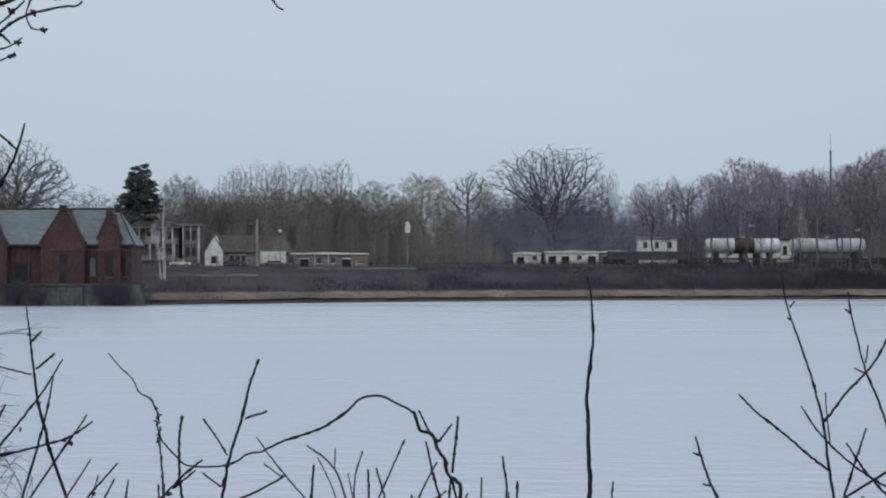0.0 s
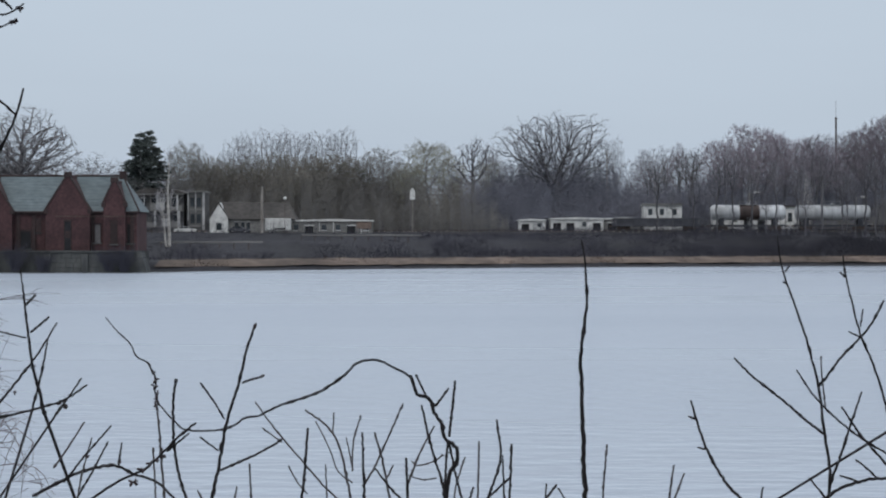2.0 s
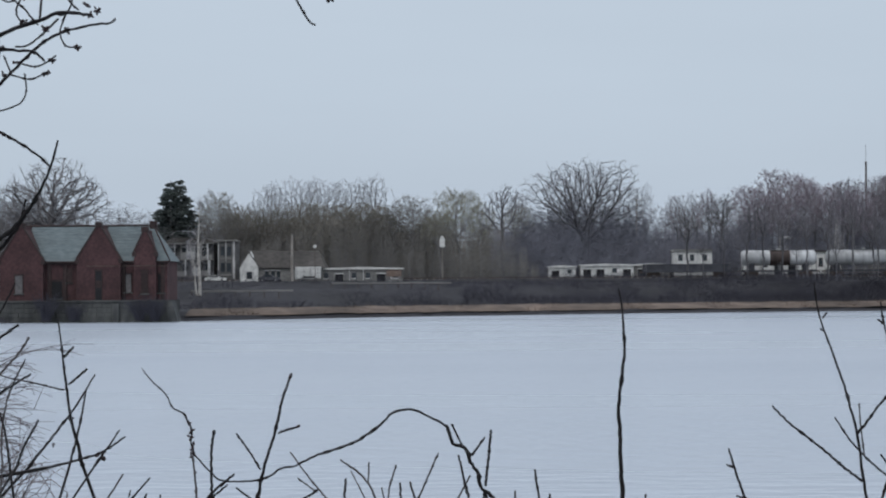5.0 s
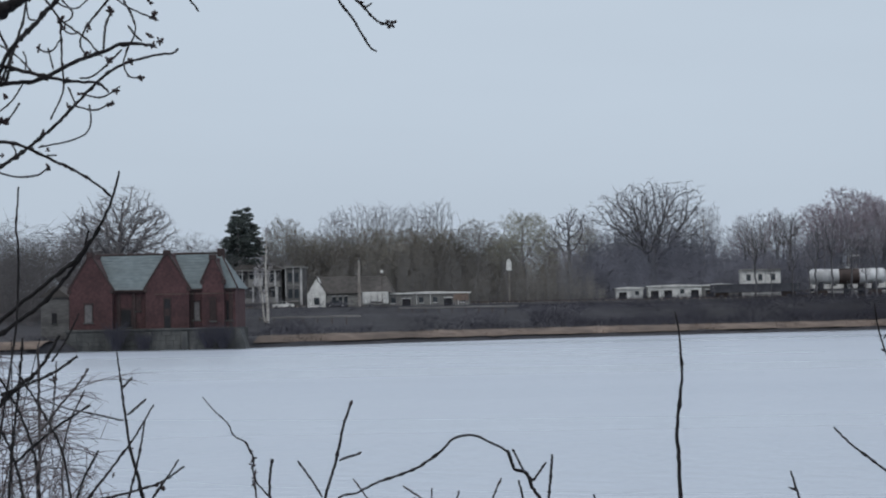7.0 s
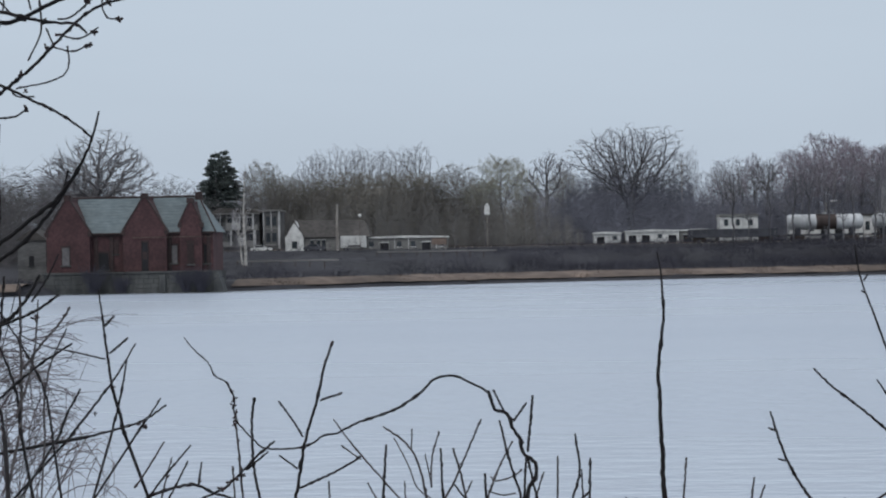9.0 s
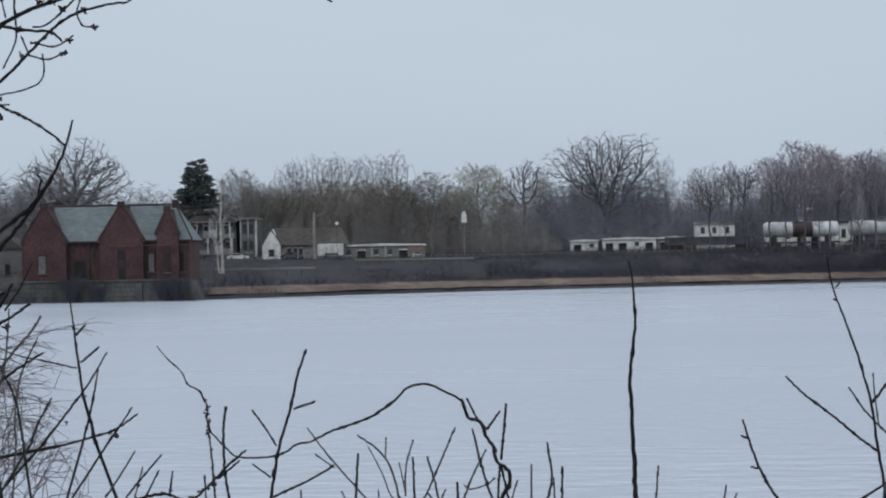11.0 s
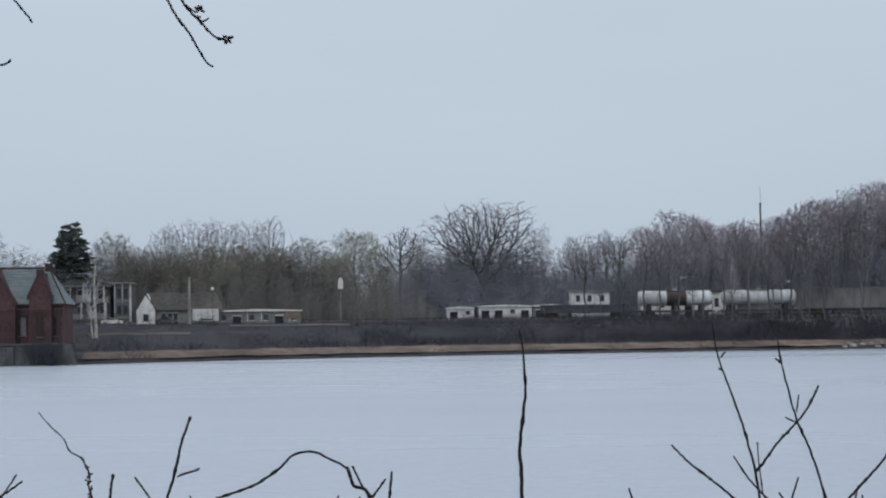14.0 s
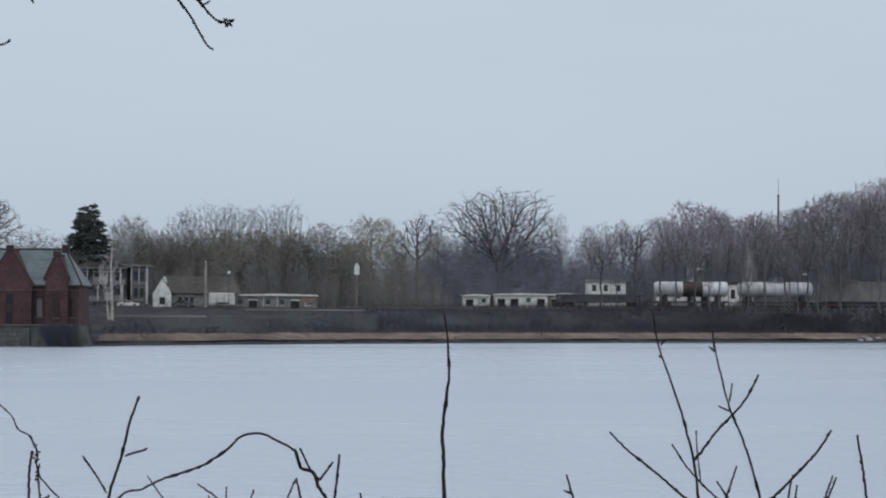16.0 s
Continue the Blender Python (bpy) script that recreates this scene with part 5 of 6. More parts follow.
# ---- near shrubs and twigs, places from each root ----

whip = empty("sapling_whip", (0.3, 3.5, 2.05), "dark upright leafless whip with knobbly nodes", "shrub")
shoot(whip, "stem", ((-0.047, 0.000, 2.153), (-0.041, 0.000, 2.122), (-0.037, 0.000, 2.054), (-0.041, 0.000, 2.013), (-0.046, 0.000, 1.970), (-0.048, 0.000, 1.926), (-0.046, 0.000, 1.876), (-0.043, 0.000, 1.777), (-0.039, 0.000, 1.696)), 0.0010, 0.0049, root=(0.000, 0.000, -0.050))
shoot(whip, "shoot", ((0.006, 0.100, 1.784), (0.002, 0.100, 1.736), (-0.002, 0.100, 1.683)), 0.0015, 0.0020, M_STEM_PALE, root=(0.010, 0.020, 0.550))

right_shrub = empty("bare_shrub", (0.95, 4.2, 1.85), "leafless dark shrub with long crossing twigs on the near bank", "shrub", "near bank shrubs")
shoot(right_shrub, "stem", ((-0.238, 0.000, 2.362), (-0.232, 0.000, 2.312), (-0.219, 0.000, 2.265), (-0.186, 0.000, 2.173), (-0.165, 0.000, 2.101), (-0.152, 0.000, 2.045), (-0.140, 0.000, 1.953), (-0.128, 0.000, 1.867), (-0.132, 0.000, 1.806)), 0.0013, 0.0036, root=(-0.020, 0.000, -0.050))
shoot(right_shrub, "branch", ((-0.212, 0.000, 2.300), (-0.221, 0.000, 2.288)), 0.0015, 0.0018)
shoot(right_shrub, "branch", ((-0.227, 0.000, 2.266), (-0.218, 0.000, 2.261)), 0.0018, 0.0018)
shoot(right_shrub, "branch", ((-0.329, 0.000, 2.106), (-0.287, 0.000, 2.064), (-0.227, 0.000, 2.017), (-0.186, 0.000, 1.981), (-0.142, 0.000, 1.947)), 0.0021, 0.0030)
shoot(right_shrub, "branch", ((-0.015, 0.000, 2.227), (-0.035, 0.000, 2.187), (-0.062, 0.000, 2.151), (-0.108, 0.000, 2.103), (-0.133, 0.000, 2.068), (-0.152, 0.000, 2.047)), 0.0021, 0.0027)
shoot(right_shrub, "branch", ((-0.147, 0.000, 2.110), (-0.145, 0.000, 2.070), (-0.137, 0.000, 1.999)), 0.0015, 0.0018, M_STEM_PALE)
shoot(right_shrub, "stem", ((-0.164, -0.320, 2.324), (-0.157, -0.320, 2.278), (-0.131, -0.320, 2.173), (-0.104, -0.320, 2.108), (-0.074, -0.320, 2.009), (-0.061, -0.320, 1.930), (-0.058, -0.320, 1.848)), 0.0014, 0.0030, root=(0.150, 0.100, -0.050))
shoot(right_shrub, "branch", ((-0.170, -0.320, 2.290), (-0.159, -0.320, 2.281)), 0.0016, 0.0022)
shoot(right_shrub, "branch", ((-0.153, -0.320, 2.175), (-0.131, -0.320, 2.165)), 0.0014, 0.0019)
shoot(right_shrub, "branch", ((-0.125, -0.320, 2.219), (-0.130, -0.320, 2.185)), 0.0014, 0.0016)
shoot(right_shrub, "branch", ((-0.198, 0.000, 2.081), (-0.165, 0.000, 2.031), (-0.122, 0.000, 1.985), (-0.065, 0.000, 1.939), (0.007, 0.000, 1.896)), 0.0018, 0.0024)
shoot(right_shrub, "branch", ((-0.061, 0.000, 2.035), (-0.086, 0.000, 1.960), (-0.107, 0.000, 1.896), (-0.128, 0.000, 1.839)), 0.0018, 0.0030)
shoot(right_shrub, "branch", ((-0.103, 0.000, 2.003), (-0.065, 0.000, 1.946), (-0.015, 0.000, 1.889), (0.018, 0.000, 1.853)), 0.0018, 0.0030)
shoot(right_shrub, "branch", ((-0.218, -0.400, 1.858), (-0.185, -0.400, 1.880), (-0.147, -0.400, 1.893), (-0.114, -0.400, 1.899), (-0.070, -0.400, 1.892), (-0.025, -0.400, 1.860)), 0.0038, 0.0027)
shoot(right_shrub, "branch", ((-0.156, -0.400, 1.935), (-0.138, -0.400, 1.922), (-0.114, -0.400, 1.899)), 0.0016, 0.0021)
shoot(right_shrub, "branch", ((-0.186, -0.400, 1.905), (-0.170, -0.400, 1.900), (-0.154, -0.400, 1.895)), 0.0016, 0.0021)
shoot(right_shrub, "branch", ((-0.172, 0.000, 1.854), (-0.139, 0.000, 1.814)), 0.0018, 0.0024)
shoot(right_shrub, "branch", ((0.095, -0.200, 2.122), (0.065, -0.200, 2.077), (0.013, -0.200, 2.022), (-0.024, -0.200, 1.985)), 0.0023, 0.0028, root=(0.020, -0.100, 0.450))
shoot(right_shrub, "branch", ((0.014, -0.200, 2.023), (0.008, -0.200, 1.986)), 0.0017, 0.0023, root=(0.030, -0.100, 0.750))
shoot(right_shrub, "branch", ((0.147, -0.200, 2.113), (0.157, -0.200, 2.050), (0.166, -0.200, 1.986)), 0.0023, 0.0028, root=(0.100, -0.100, 0.450))
shoot(right_shrub, "branch", ((0.098, -0.200, 2.031), (0.082, -0.200, 1.986)), 0.0017, 0.0023, root=(0.050, -0.100, 0.650))
shoot(right_shrub, "shoot", ((0.026, -0.200, 2.012), (0.023, -0.200, 1.990), (0.016, -0.200, 1.953)), 0.0017, 0.0023, root=(0.050, -0.100, 0.550))
shoot(right_shrub, "shoot", ((0.055, -0.200, 1.980), (0.050, -0.200, 1.953)), 0.0017, 0.0023, root=(0.050, -0.100, 0.550))
shoot(right_shrub, "shoot", ((0.105, -0.200, 2.027), (0.087, -0.200, 1.984), (0.073, -0.200, 1.953)), 0.0017, 0.0023, root=(0.050, -0.100, 0.550))
shoot(right_shrub, "shoot", ((0.296, -0.200, 2.004), (0.284, -0.200, 1.983), (0.266, -0.200, 1.952)), 0.0017, 0.0023, root=(0.050, -0.100, 0.550))

right_shoot = empty("bare_shrub", (0.62, 4.2, 1.9), "slender leafless shoots on the near bank", "shrub", "near bank shrubs")
shoot(right_shoot, "stem", ((-0.090, 0.000, 1.967), (-0.080, 0.000, 1.931), (-0.058, 0.000, 1.867), (-0.020, 0.000, 1.799), (0.019, 0.000, 1.756)), 0.0021, 0.0036, root=(0.060, 0.000, -0.050))
shoot(right_shoot, "branch", ((-0.095, 0.000, 1.933), (-0.081, 0.000, 1.927)), 0.0018, 0.0024)
shoot(right_shoot, "branch", ((-0.075, 0.000, 1.868), (-0.061, 0.000, 1.864)), 0.0018, 0.0024)
shoot(right_shoot, "branch", ((-0.182, -0.500, 1.886), (-0.187, -0.500, 1.854), (-0.191, -0.500, 1.820)), 0.0016, 0.0021, M_STEM_PALE, root=(-0.020, -0.200, 0.400))
shoot(right_shoot, "branch", ((-0.163, -0.500, 1.871), (-0.182, -0.500, 1.820)), 0.0016, 0.0021, M_STEM_PALE, root=(-0.020, -0.200, 0.500))
shoot(right_shoot, "branch", ((0.061, 0.000, 1.785), (0.057, 0.000, 1.756)), 0.0018, 0.0024, root=(0.080, 0.000, 0.500))

arch_shrub = empty("arching_vine", (-0.1, 4.85, 1.75), "twining leafless vine arching between upright twigs", "vine", "near bank shrubs")
shoot(arch_shrub, "vine_tip", ((-0.712, 0.000, 2.268), (-0.683, 0.000, 2.233), (-0.653, 0.000, 2.205), (-0.636, 0.000, 2.172), (-0.609, 0.000, 2.157), (-0.602, 0.000, 2.143), (-0.591, 0.000, 2.121), (-0.591, 0.000, 2.087), (-0.584, 0.000, 2.058)), 0.0014, 0.0025)
shoot(arch_shrub, "vine", ((-0.584, 0.000, 2.058), (-0.561, 0.000, 2.032), (-0.536, 0.000, 2.007), (-0.517, 0.000, 1.994), (-0.466, 0.000, 1.992), (-0.423, 0.000, 1.996), (-0.397, 0.000, 2.007), (-0.375, 0.000, 2.023), (-0.338, 0.000, 2.029)), 0.0024, 0.0026)
shoot(arch_shrub, "vine", ((-0.338, 0.000, 2.029), (-0.290, 0.000, 2.053), (-0.194, 0.000, 2.086), (-0.131, 0.000, 2.128), (-0.102, 0.000, 2.156), (-0.054, 0.000, 2.164), (-0.002, 0.000, 2.141), (0.031, 0.000, 2.122)), 0.0026, 0.0032)
shoot(arch_shrub, "vine", ((0.031, 0.000, 2.122), (0.045, 0.000, 2.081), (0.075, 0.000, 2.070), (0.086, 0.000, 2.037), (0.104, 0.000, 2.008), (0.111, 0.000, 1.975), (0.141, 0.000, 1.949), (0.141, 0.000, 1.919), (0.122, 0.000, 1.883), (0.115, 0.000, 1.823)), 0.0045, 0.0051, root=(0.000, 0.000, -0.050))
bud_cluster(arch_shrub, (-0.598, 0.000, 2.133), 0.0085)
bud_cluster(arch_shrub, (-0.591, 0.000, 2.116), 0.0085)
bud_cluster(arch_shrub, (-0.594, 0.000, 2.099), 0.0085)
bud_cluster(arch_shrub, (-0.588, 0.000, 2.083), 0.0085)
bud_cluster(arch_shrub, (-0.587, 0.000, 2.068), 0.0085)
bud_cluster(arch_shrub, (-0.593, 0.000, 2.055), 0.0085)
shoot(arch_shrub, "shoot", ((-0.587, 0.000, 2.051), (-0.579, 0.000, 1.962), (-0.569, 0.000, 1.822)), 0.0027, 0.0034, M_STEM_PALE, root=(-0.560, 0.050, -0.050))
shoot(arch_shrub, "branch", ((0.137, 0.000, 2.114), (0.130, 0.000, 2.045), (0.122, 0.000, 1.978)), 0.0031, 0.0034)
shoot(arch_shrub, "branch", ((0.122, 0.000, 2.096), (0.089, 0.000, 2.052)), 0.0024, 0.0031)
shoot(arch_shrub, "branch", ((0.042, 0.000, 2.129), (0.055, 0.000, 2.100), (0.067, 0.000, 2.076)), 0.0027, 0.0027)
shoot(arch_shrub, "shoot", ((0.119, 0.000, 1.964), (0.115, 0.000, 1.915), (0.111, 0.000, 1.823)), 0.0027, 0.0034, root=(0.000, 0.050, -0.050))
shoot(arch_shrub, "shoot", ((0.122, 0.000, 1.964), (0.136, 0.000, 1.894), (0.155, 0.000, 1.823)), 0.0027, 0.0034, root=(0.020, 0.050, -0.050))

fork_shrub = empty("bare_shrub", (-0.62, 4.85, 1.75), "leafless forked shrub with a budded upright twig", "shrub", "near bank shrubs")
shoot(fork_shrub, "stem", ((0.169, 0.000, 2.242), (0.152, 0.000, 2.194), (0.138, 0.000, 2.132), (0.130, 0.000, 2.102), (0.102, 0.000, 2.014), (0.085, 0.000, 1.918), (0.065, 0.000, 1.822)), 0.0031, 0.0045, bud=True, root=(0.000, 0.000, -0.050))
shoot(fork_shrub, "branch", ((0.185, 0.000, 2.123), (0.160, 0.000, 2.116), (0.139, 0.000, 2.108)), 0.0024, 0.0027, bud=True)
shoot(fork_shrub, "branch", ((0.038, 0.000, 2.109), (0.067, 0.000, 2.069), (0.097, 0.000, 2.021)), 0.0027, 0.0027)
shoot(fork_shrub, "branch", ((0.037, 0.000, 1.977), (0.082, 0.000, 1.944)), 0.0024, 0.0027)
shoot(fork_shrub, "branch", ((0.237, 0.000, 1.971), (0.174, 0.000, 1.935), (0.087, 0.000, 1.896)), 0.0027, 0.0031)
shoot(fork_shrub, "shoot", ((0.084, 0.900, 1.992), (0.123, 0.900, 1.938), (0.162, 0.900, 1.888), (0.220, 0.900, 1.821), (0.272, 0.900, 1.761), (0.325, 0.900, 1.707)), 0.0024, 0.0033, M_STEM_PALE, root=(0.120, 0.750, -0.250))
shoot(fork_shrub, "branch", ((0.105, 0.900, 1.917), (0.162, 0.900, 1.874)), 0.0024, 0.0024, M_STEM_PALE)
shoot(fork_shrub, "stem", ((0.177, -1.450, 2.216), (0.172, -1.450, 2.178), (0.173, -1.450, 2.107), (0.181, -1.450, 2.055), (0.195, -1.450, 2.008)), 0.0024, 0.0029, root=(0.200, -1.350, 0.250))
shoot(fork_shrub, "shoot", ((0.108, -1.250, 2.079), (0.113, -1.250, 1.982)), 0.0018, 0.0020, M_STEM_PALE, root=(0.120, -1.150, 0.350))
shoot(fork_shrub, "shoot", ((0.282, -1.250, 2.049), (0.285, -1.250, 1.983)), 0.0018, 0.0020, M_STEM_PALE, root=(0.220, -1.150, 0.350))
shoot(fork_shrub, "shoot", ((0.259, -1.250, 2.008), (0.255, -1.250, 1.983)), 0.0015, 0.0020, M_STEM_PALE, root=(0.220, -1.150, 0.450))
shoot(fork_shrub, "shoot", ((0.188, -1.250, 2.001), (0.198, -1.250, 1.982)), 0.0015, 0.0020, M_STEM_PALE, root=(0.200, -1.150, 0.450))

low_thicket = empty("bare_shrub", (-0.15, 5.2, 1.6), "low thicket of pale upright leafless shoots", "shrub", "near bank shrubs")
shoot(low_thicket, "shoot", ((-0.076, -1.700, 2.273), (-0.081, -1.700, 2.205), (-0.087, -1.700, 2.145)), 0.0022, 0.0027, root=(-0.090, -1.600, 0.400))
shoot(low_thicket, "shoot", ((-0.242, 0.550, 2.119), (-0.172, 0.550, 2.064), (-0.136, 0.550, 1.989), (-0.110, 0.550, 1.857)), 0.0028, 0.0041, M_STEM_PALE, root=(-0.104, 0.650, 0.000))
shoot(low_thicket, "branch", ((-0.159, 0.550, 2.111), (-0.162, 0.550, 2.051)), 0.0024, 0.0024, M_STEM_PALE)
shoot(low_thicket, "branch", ((-0.081, 0.550, 2.103), (-0.103, 0.550, 2.025), (-0.106, 0.550, 1.942)), 0.0024, 0.0028, M_STEM_PALE)
shoot(low_thicket, "branch", ((0.041, 0.550, 2.137), (0.002, 0.550, 2.051), (-0.041, 0.550, 1.955), (-0.076, 0.550, 1.896)), 0.0024, 0.0033, M_STEM_PALE)
shoot(low_thicket, "shoot", ((-0.042, 0.550, 2.054), (-0.019, 0.550, 1.971), (0.003, 0.550, 1.857)), 0.0033, 0.0041, M_STEM_PALE, root=(0.005, 0.650, 0.000))
shoot(low_thicket, "shoot", ((0.015, -1.600, 2.256), (0.017, -1.600, 2.196), (0.019, -1.600, 2.133)), 0.0020, 0.0025, root=(0.021, -1.500, 0.350))
shoot(low_thicket, "shoot", ((0.114, -1.000, 2.257), (0.132, -1.000, 2.178), (0.157, -1.000, 2.095), (0.162, -1.000, 2.056)), 0.0024, 0.0033, root=(0.161, -0.900, 0.350))
shoot(low_thicket, "branch", ((0.135, -0.200, 2.140), (0.101, -0.200, 2.076), (0.079, -0.200, 2.023), (0.067, -0.200, 1.987)), 0.0021, 0.0028, M_STEM_PALE)
shoot(low_thicket, "shoot", ((0.092, -1.500, 2.199), (0.095, -1.500, 2.120)), 0.0024, 0.0031, root=(0.096, -1.400, 0.350))
shoot(low_thicket, "shoot", ((0.002, -0.600, 2.079), (0.037, -0.600, 2.033), (0.065, -0.600, 2.005)), 0.0023, 0.0029, root=(0.067, -0.500, 0.000))
shoot(low_thicket, "shoot", ((0.250, 0.000, 2.082), (0.247, 0.000, 1.928)), 0.0026, 0.0029, M_STEM_PALE, root=(0.245, 0.100, 0.000))
shoot(low_thicket, "shoot", ((0.257, -1.600, 2.279), (0.265, -1.600, 2.215), (0.252, -1.600, 2.166), (0.239, -1.600, 2.133)), 0.0020, 0.0023, root=(0.237, -1.500, 0.350))
shoot(low_thicket, "shoot", ((0.284, -1.600, 2.235), (0.282, -1.600, 2.172), (0.280, -1.600, 2.133)), 0.0020, 0.0023, root=(0.277, -1.500, 0.350))
shoot(low_thicket, "shoot", ((0.282, -1.600, 2.175), (0.258, -1.600, 2.153), (0.236, -1.600, 2.133)), 0.0020, 0.0020, root=(0.234, -1.500, 0.350))
shoot(low_thicket, "shoot", ((0.268, -1.600, 2.215), (0.271, -1.600, 2.133)), 0.0015, 0.0020, root=(0.269, -1.500, 0.350))
shoot(low_thicket, "shoot", ((0.409, -0.800, 2.065), (0.395, -0.800, 2.048), (0.383, -0.800, 2.030)), 0.0025, 0.0025, root=(0.378, -0.700, 0.350))
shoot(low_thicket, "shoot", ((0.386, -0.800, 2.068), (0.384, -0.800, 2.030)), 0.0019, 0.0019, root=(0.379, -0.700, 0.350))
shoot(low_thicket, "shoot", ((0.413, -0.800, 2.057), (0.429, -0.800, 2.030)), 0.0019, 0.0019, root=(0.423, -0.700, 0.350))
shoot(low_thicket, "shoot", ((0.226, -0.800, 2.061), (0.216, -0.800, 2.030)), 0.0019, 0.0025, root=(0.215, -0.700, 0.350))
shoot(low_thicket, "branch", ((-0.123, 0.550, 2.039), (-0.113, 0.550, 1.990), (-0.107, 0.550, 1.955)), 0.0020, 0.0024, M_STEM_PALE)
shoot(low_thicket, "branch", ((-0.211, 0.550, 2.085), (-0.172, 0.550, 2.007), (-0.147, 0.550, 1.942), (-0.106, 0.550, 1.909)), 0.0020, 0.0024, M_STEM_PALE)
shoot(low_thicket, "branch", ((0.082, -0.400, 2.074), (0.097, -0.400, 2.063), (0.137, -0.400, 2.074), (0.157, -0.400, 2.090)), 0.0020, 0.0020, M_STEM_PALE)
shoot(low_thicket, "branch", ((0.076, -0.400, 2.039), (0.110, -0.400, 2.029), (0.141, -0.400, 2.033)), 0.0020, 0.0020, M_STEM_PALE)
shoot(low_thicket, "shoot", ((-0.149, 0.000, 2.022), (-0.146, 0.000, 1.928)), 0.0018, 0.0022, M_STEM_PALE, root=(-0.140, 0.100, 0.000))
shoot(low_thicket, "shoot", ((0.214, 0.000, 2.041), (0.192, 0.000, 1.975), (0.185, 0.000, 1.928)), 0.0022, 0.0026, M_STEM_PALE, root=(0.184, 0.100, 0.000))
shoot(low_thicket, "branch", ((-0.246, 0.000, 2.019), (-0.224, 0.000, 1.978), (-0.197, 0.000, 1.945)), 0.0022, 0.0022, M_STEM_PALE)
shoot(low_thicket, "branch", ((0.011, -0.200, 1.999), (0.032, -0.200, 2.041)), 0.0018, 0.0021, M_STEM_PALE)

left_shrub = empty("bare_shrub", (-0.8, 3.5, 2.05), "tangled leafless shrub with dark red buds", "shrub", "near bank shrubs")
shoot(left_shrub, "stem", ((0.070, 0.000, 2.103), (0.075, 0.000, 2.064), (0.079, 0.000, 2.027), (0.085, 0.000, 1.980), (0.091, 0.000, 1.934), (0.104, 0.000, 1.884), (0.113, 0.000, 1.844)), 0.0012, 0.0035, root=(0.060, 0.000, -0.050))
shoot(left_shrub, "branch", ((0.092, 0.022, 2.056), (0.090, -0.012, 2.047), (0.085, -0.030, 2.039)), 0.0017, 0.0020)
shoot(left_shrub, "branch", ((0.117, 0.016, 2.017), (0.091, -0.012, 1.991)), 0.0020, 0.0020)
shoot(left_shrub, "branch", ((0.132, 0.012, 2.007), (0.107, -0.016, 1.958), (0.072, -0.030, 1.909), (0.020, -0.022, 1.846)), 0.0015, 0.0025, root=(0.034, 0.020, 0.000))
shoot(left_shrub, "branch", ((0.115, 0.016, 1.979), (0.112, -0.018, 1.926), (0.094, -0.030, 1.847)), 0.0015, 0.0025, root=(0.099, 0.020, 0.000))
shoot(left_shrub, "branch", ((0.177, -0.001, 1.910), (0.164, -0.027, 1.885), (0.135, -0.025, 1.846)), 0.0015, 0.0020, root=(0.137, 0.020, 0.000))
shoot(left_shrub, "branch", ((0.188, -0.004, 1.899), (0.144, -0.024, 1.871), (0.052, -0.029, 1.846)), 0.0017, 0.0022, root=(0.061, 0.020, 0.000))
shoot(left_shrub, "branch", ((-0.074, 0.019, 2.024), (-0.032, 0.020, 2.005), (0.026, -0.026, 1.996), (0.082, -0.006, 1.981)), 0.0012, 0.0017, M_STEM_PALE)
shoot(left_shrub, "branch", ((0.015, 0.030, 2.008), (-0.028, 0.019, 1.981), (-0.064, -0.006, 1.951), (-0.106, -0.026, 1.912)), 0.0020, 0.0025)
shoot(left_shrub, "branch", ((0.012, 0.030, 2.073), (-0.006, 0.014, 2.042), (-0.028, -0.015, 2.011), (-0.058, -0.030, 1.967)), 0.0020, 0.0025, M_STEM_PALE)
shoot(left_shrub, "branch", ((-0.007, 0.029, 2.095), (-0.051, 0.024, 2.066), (-0.092, 0.002, 2.048), (-0.134, -0.021, 2.030)), 0.0022, 0.0027)
shoot(left_shrub, "branch", ((0.028, 0.030, 1.927), (0.006, 0.010, 1.879), (0.001, -0.022, 1.847)), 0.0020, 0.0025, root=(0.017, 0.020, 0.000))
shoot(left_shrub, "branch", ((-0.075, 0.019, 2.116), (-0.077, 0.027, 2.001), (-0.069, -0.005, 1.910), (-0.067, -0.030, 1.849)), 0.0025, 0.0030, M_STEM_PALE, root=(-0.047, 0.020, 0.000))
shoot(left_shrub, "branch", ((-0.101, 0.012, 2.130), (-0.114, 0.030, 2.035), (-0.120, 0.009, 1.946), (-0.120, -0.024, 1.850)), 0.0022, 0.0030, root=(-0.094, 0.020, 0.000))
shoot(left_shrub, "branch", ((-0.044, 0.025, 2.087), (-0.048, 0.023, 2.027), (-0.049, -0.010, 1.968), (-0.073, -0.029, 1.881)), 0.0015, 0.0020, M_STEM_PALE)
shoot(left_shrub, "branch", ((0.005, 0.030, 2.035), (-0.024, 0.018, 1.966), (-0.026, -0.016, 1.899), (-0.022, -0.029, 1.848)), 0.0015, 0.0020, M_STEM_PALE, root=(-0.006, 0.020, 0.000))
shoot(left_shrub, "branch", ((-0.111, 0.009, 2.068), (-0.076, 0.027, 2.007), (-0.026, -0.016, 1.929), (-0.009, -0.027, 1.848)), 0.0015, 0.0025, root=(0.006, 0.020, 0.000))
shoot(left_shrub, "branch", ((-0.157, -0.006, 2.090), (-0.118, 0.030, 2.007), (-0.080, -0.002, 1.929), (-0.064, -0.030, 1.849)), 0.0020, 0.0030, root=(-0.044, 0.020, 0.000))
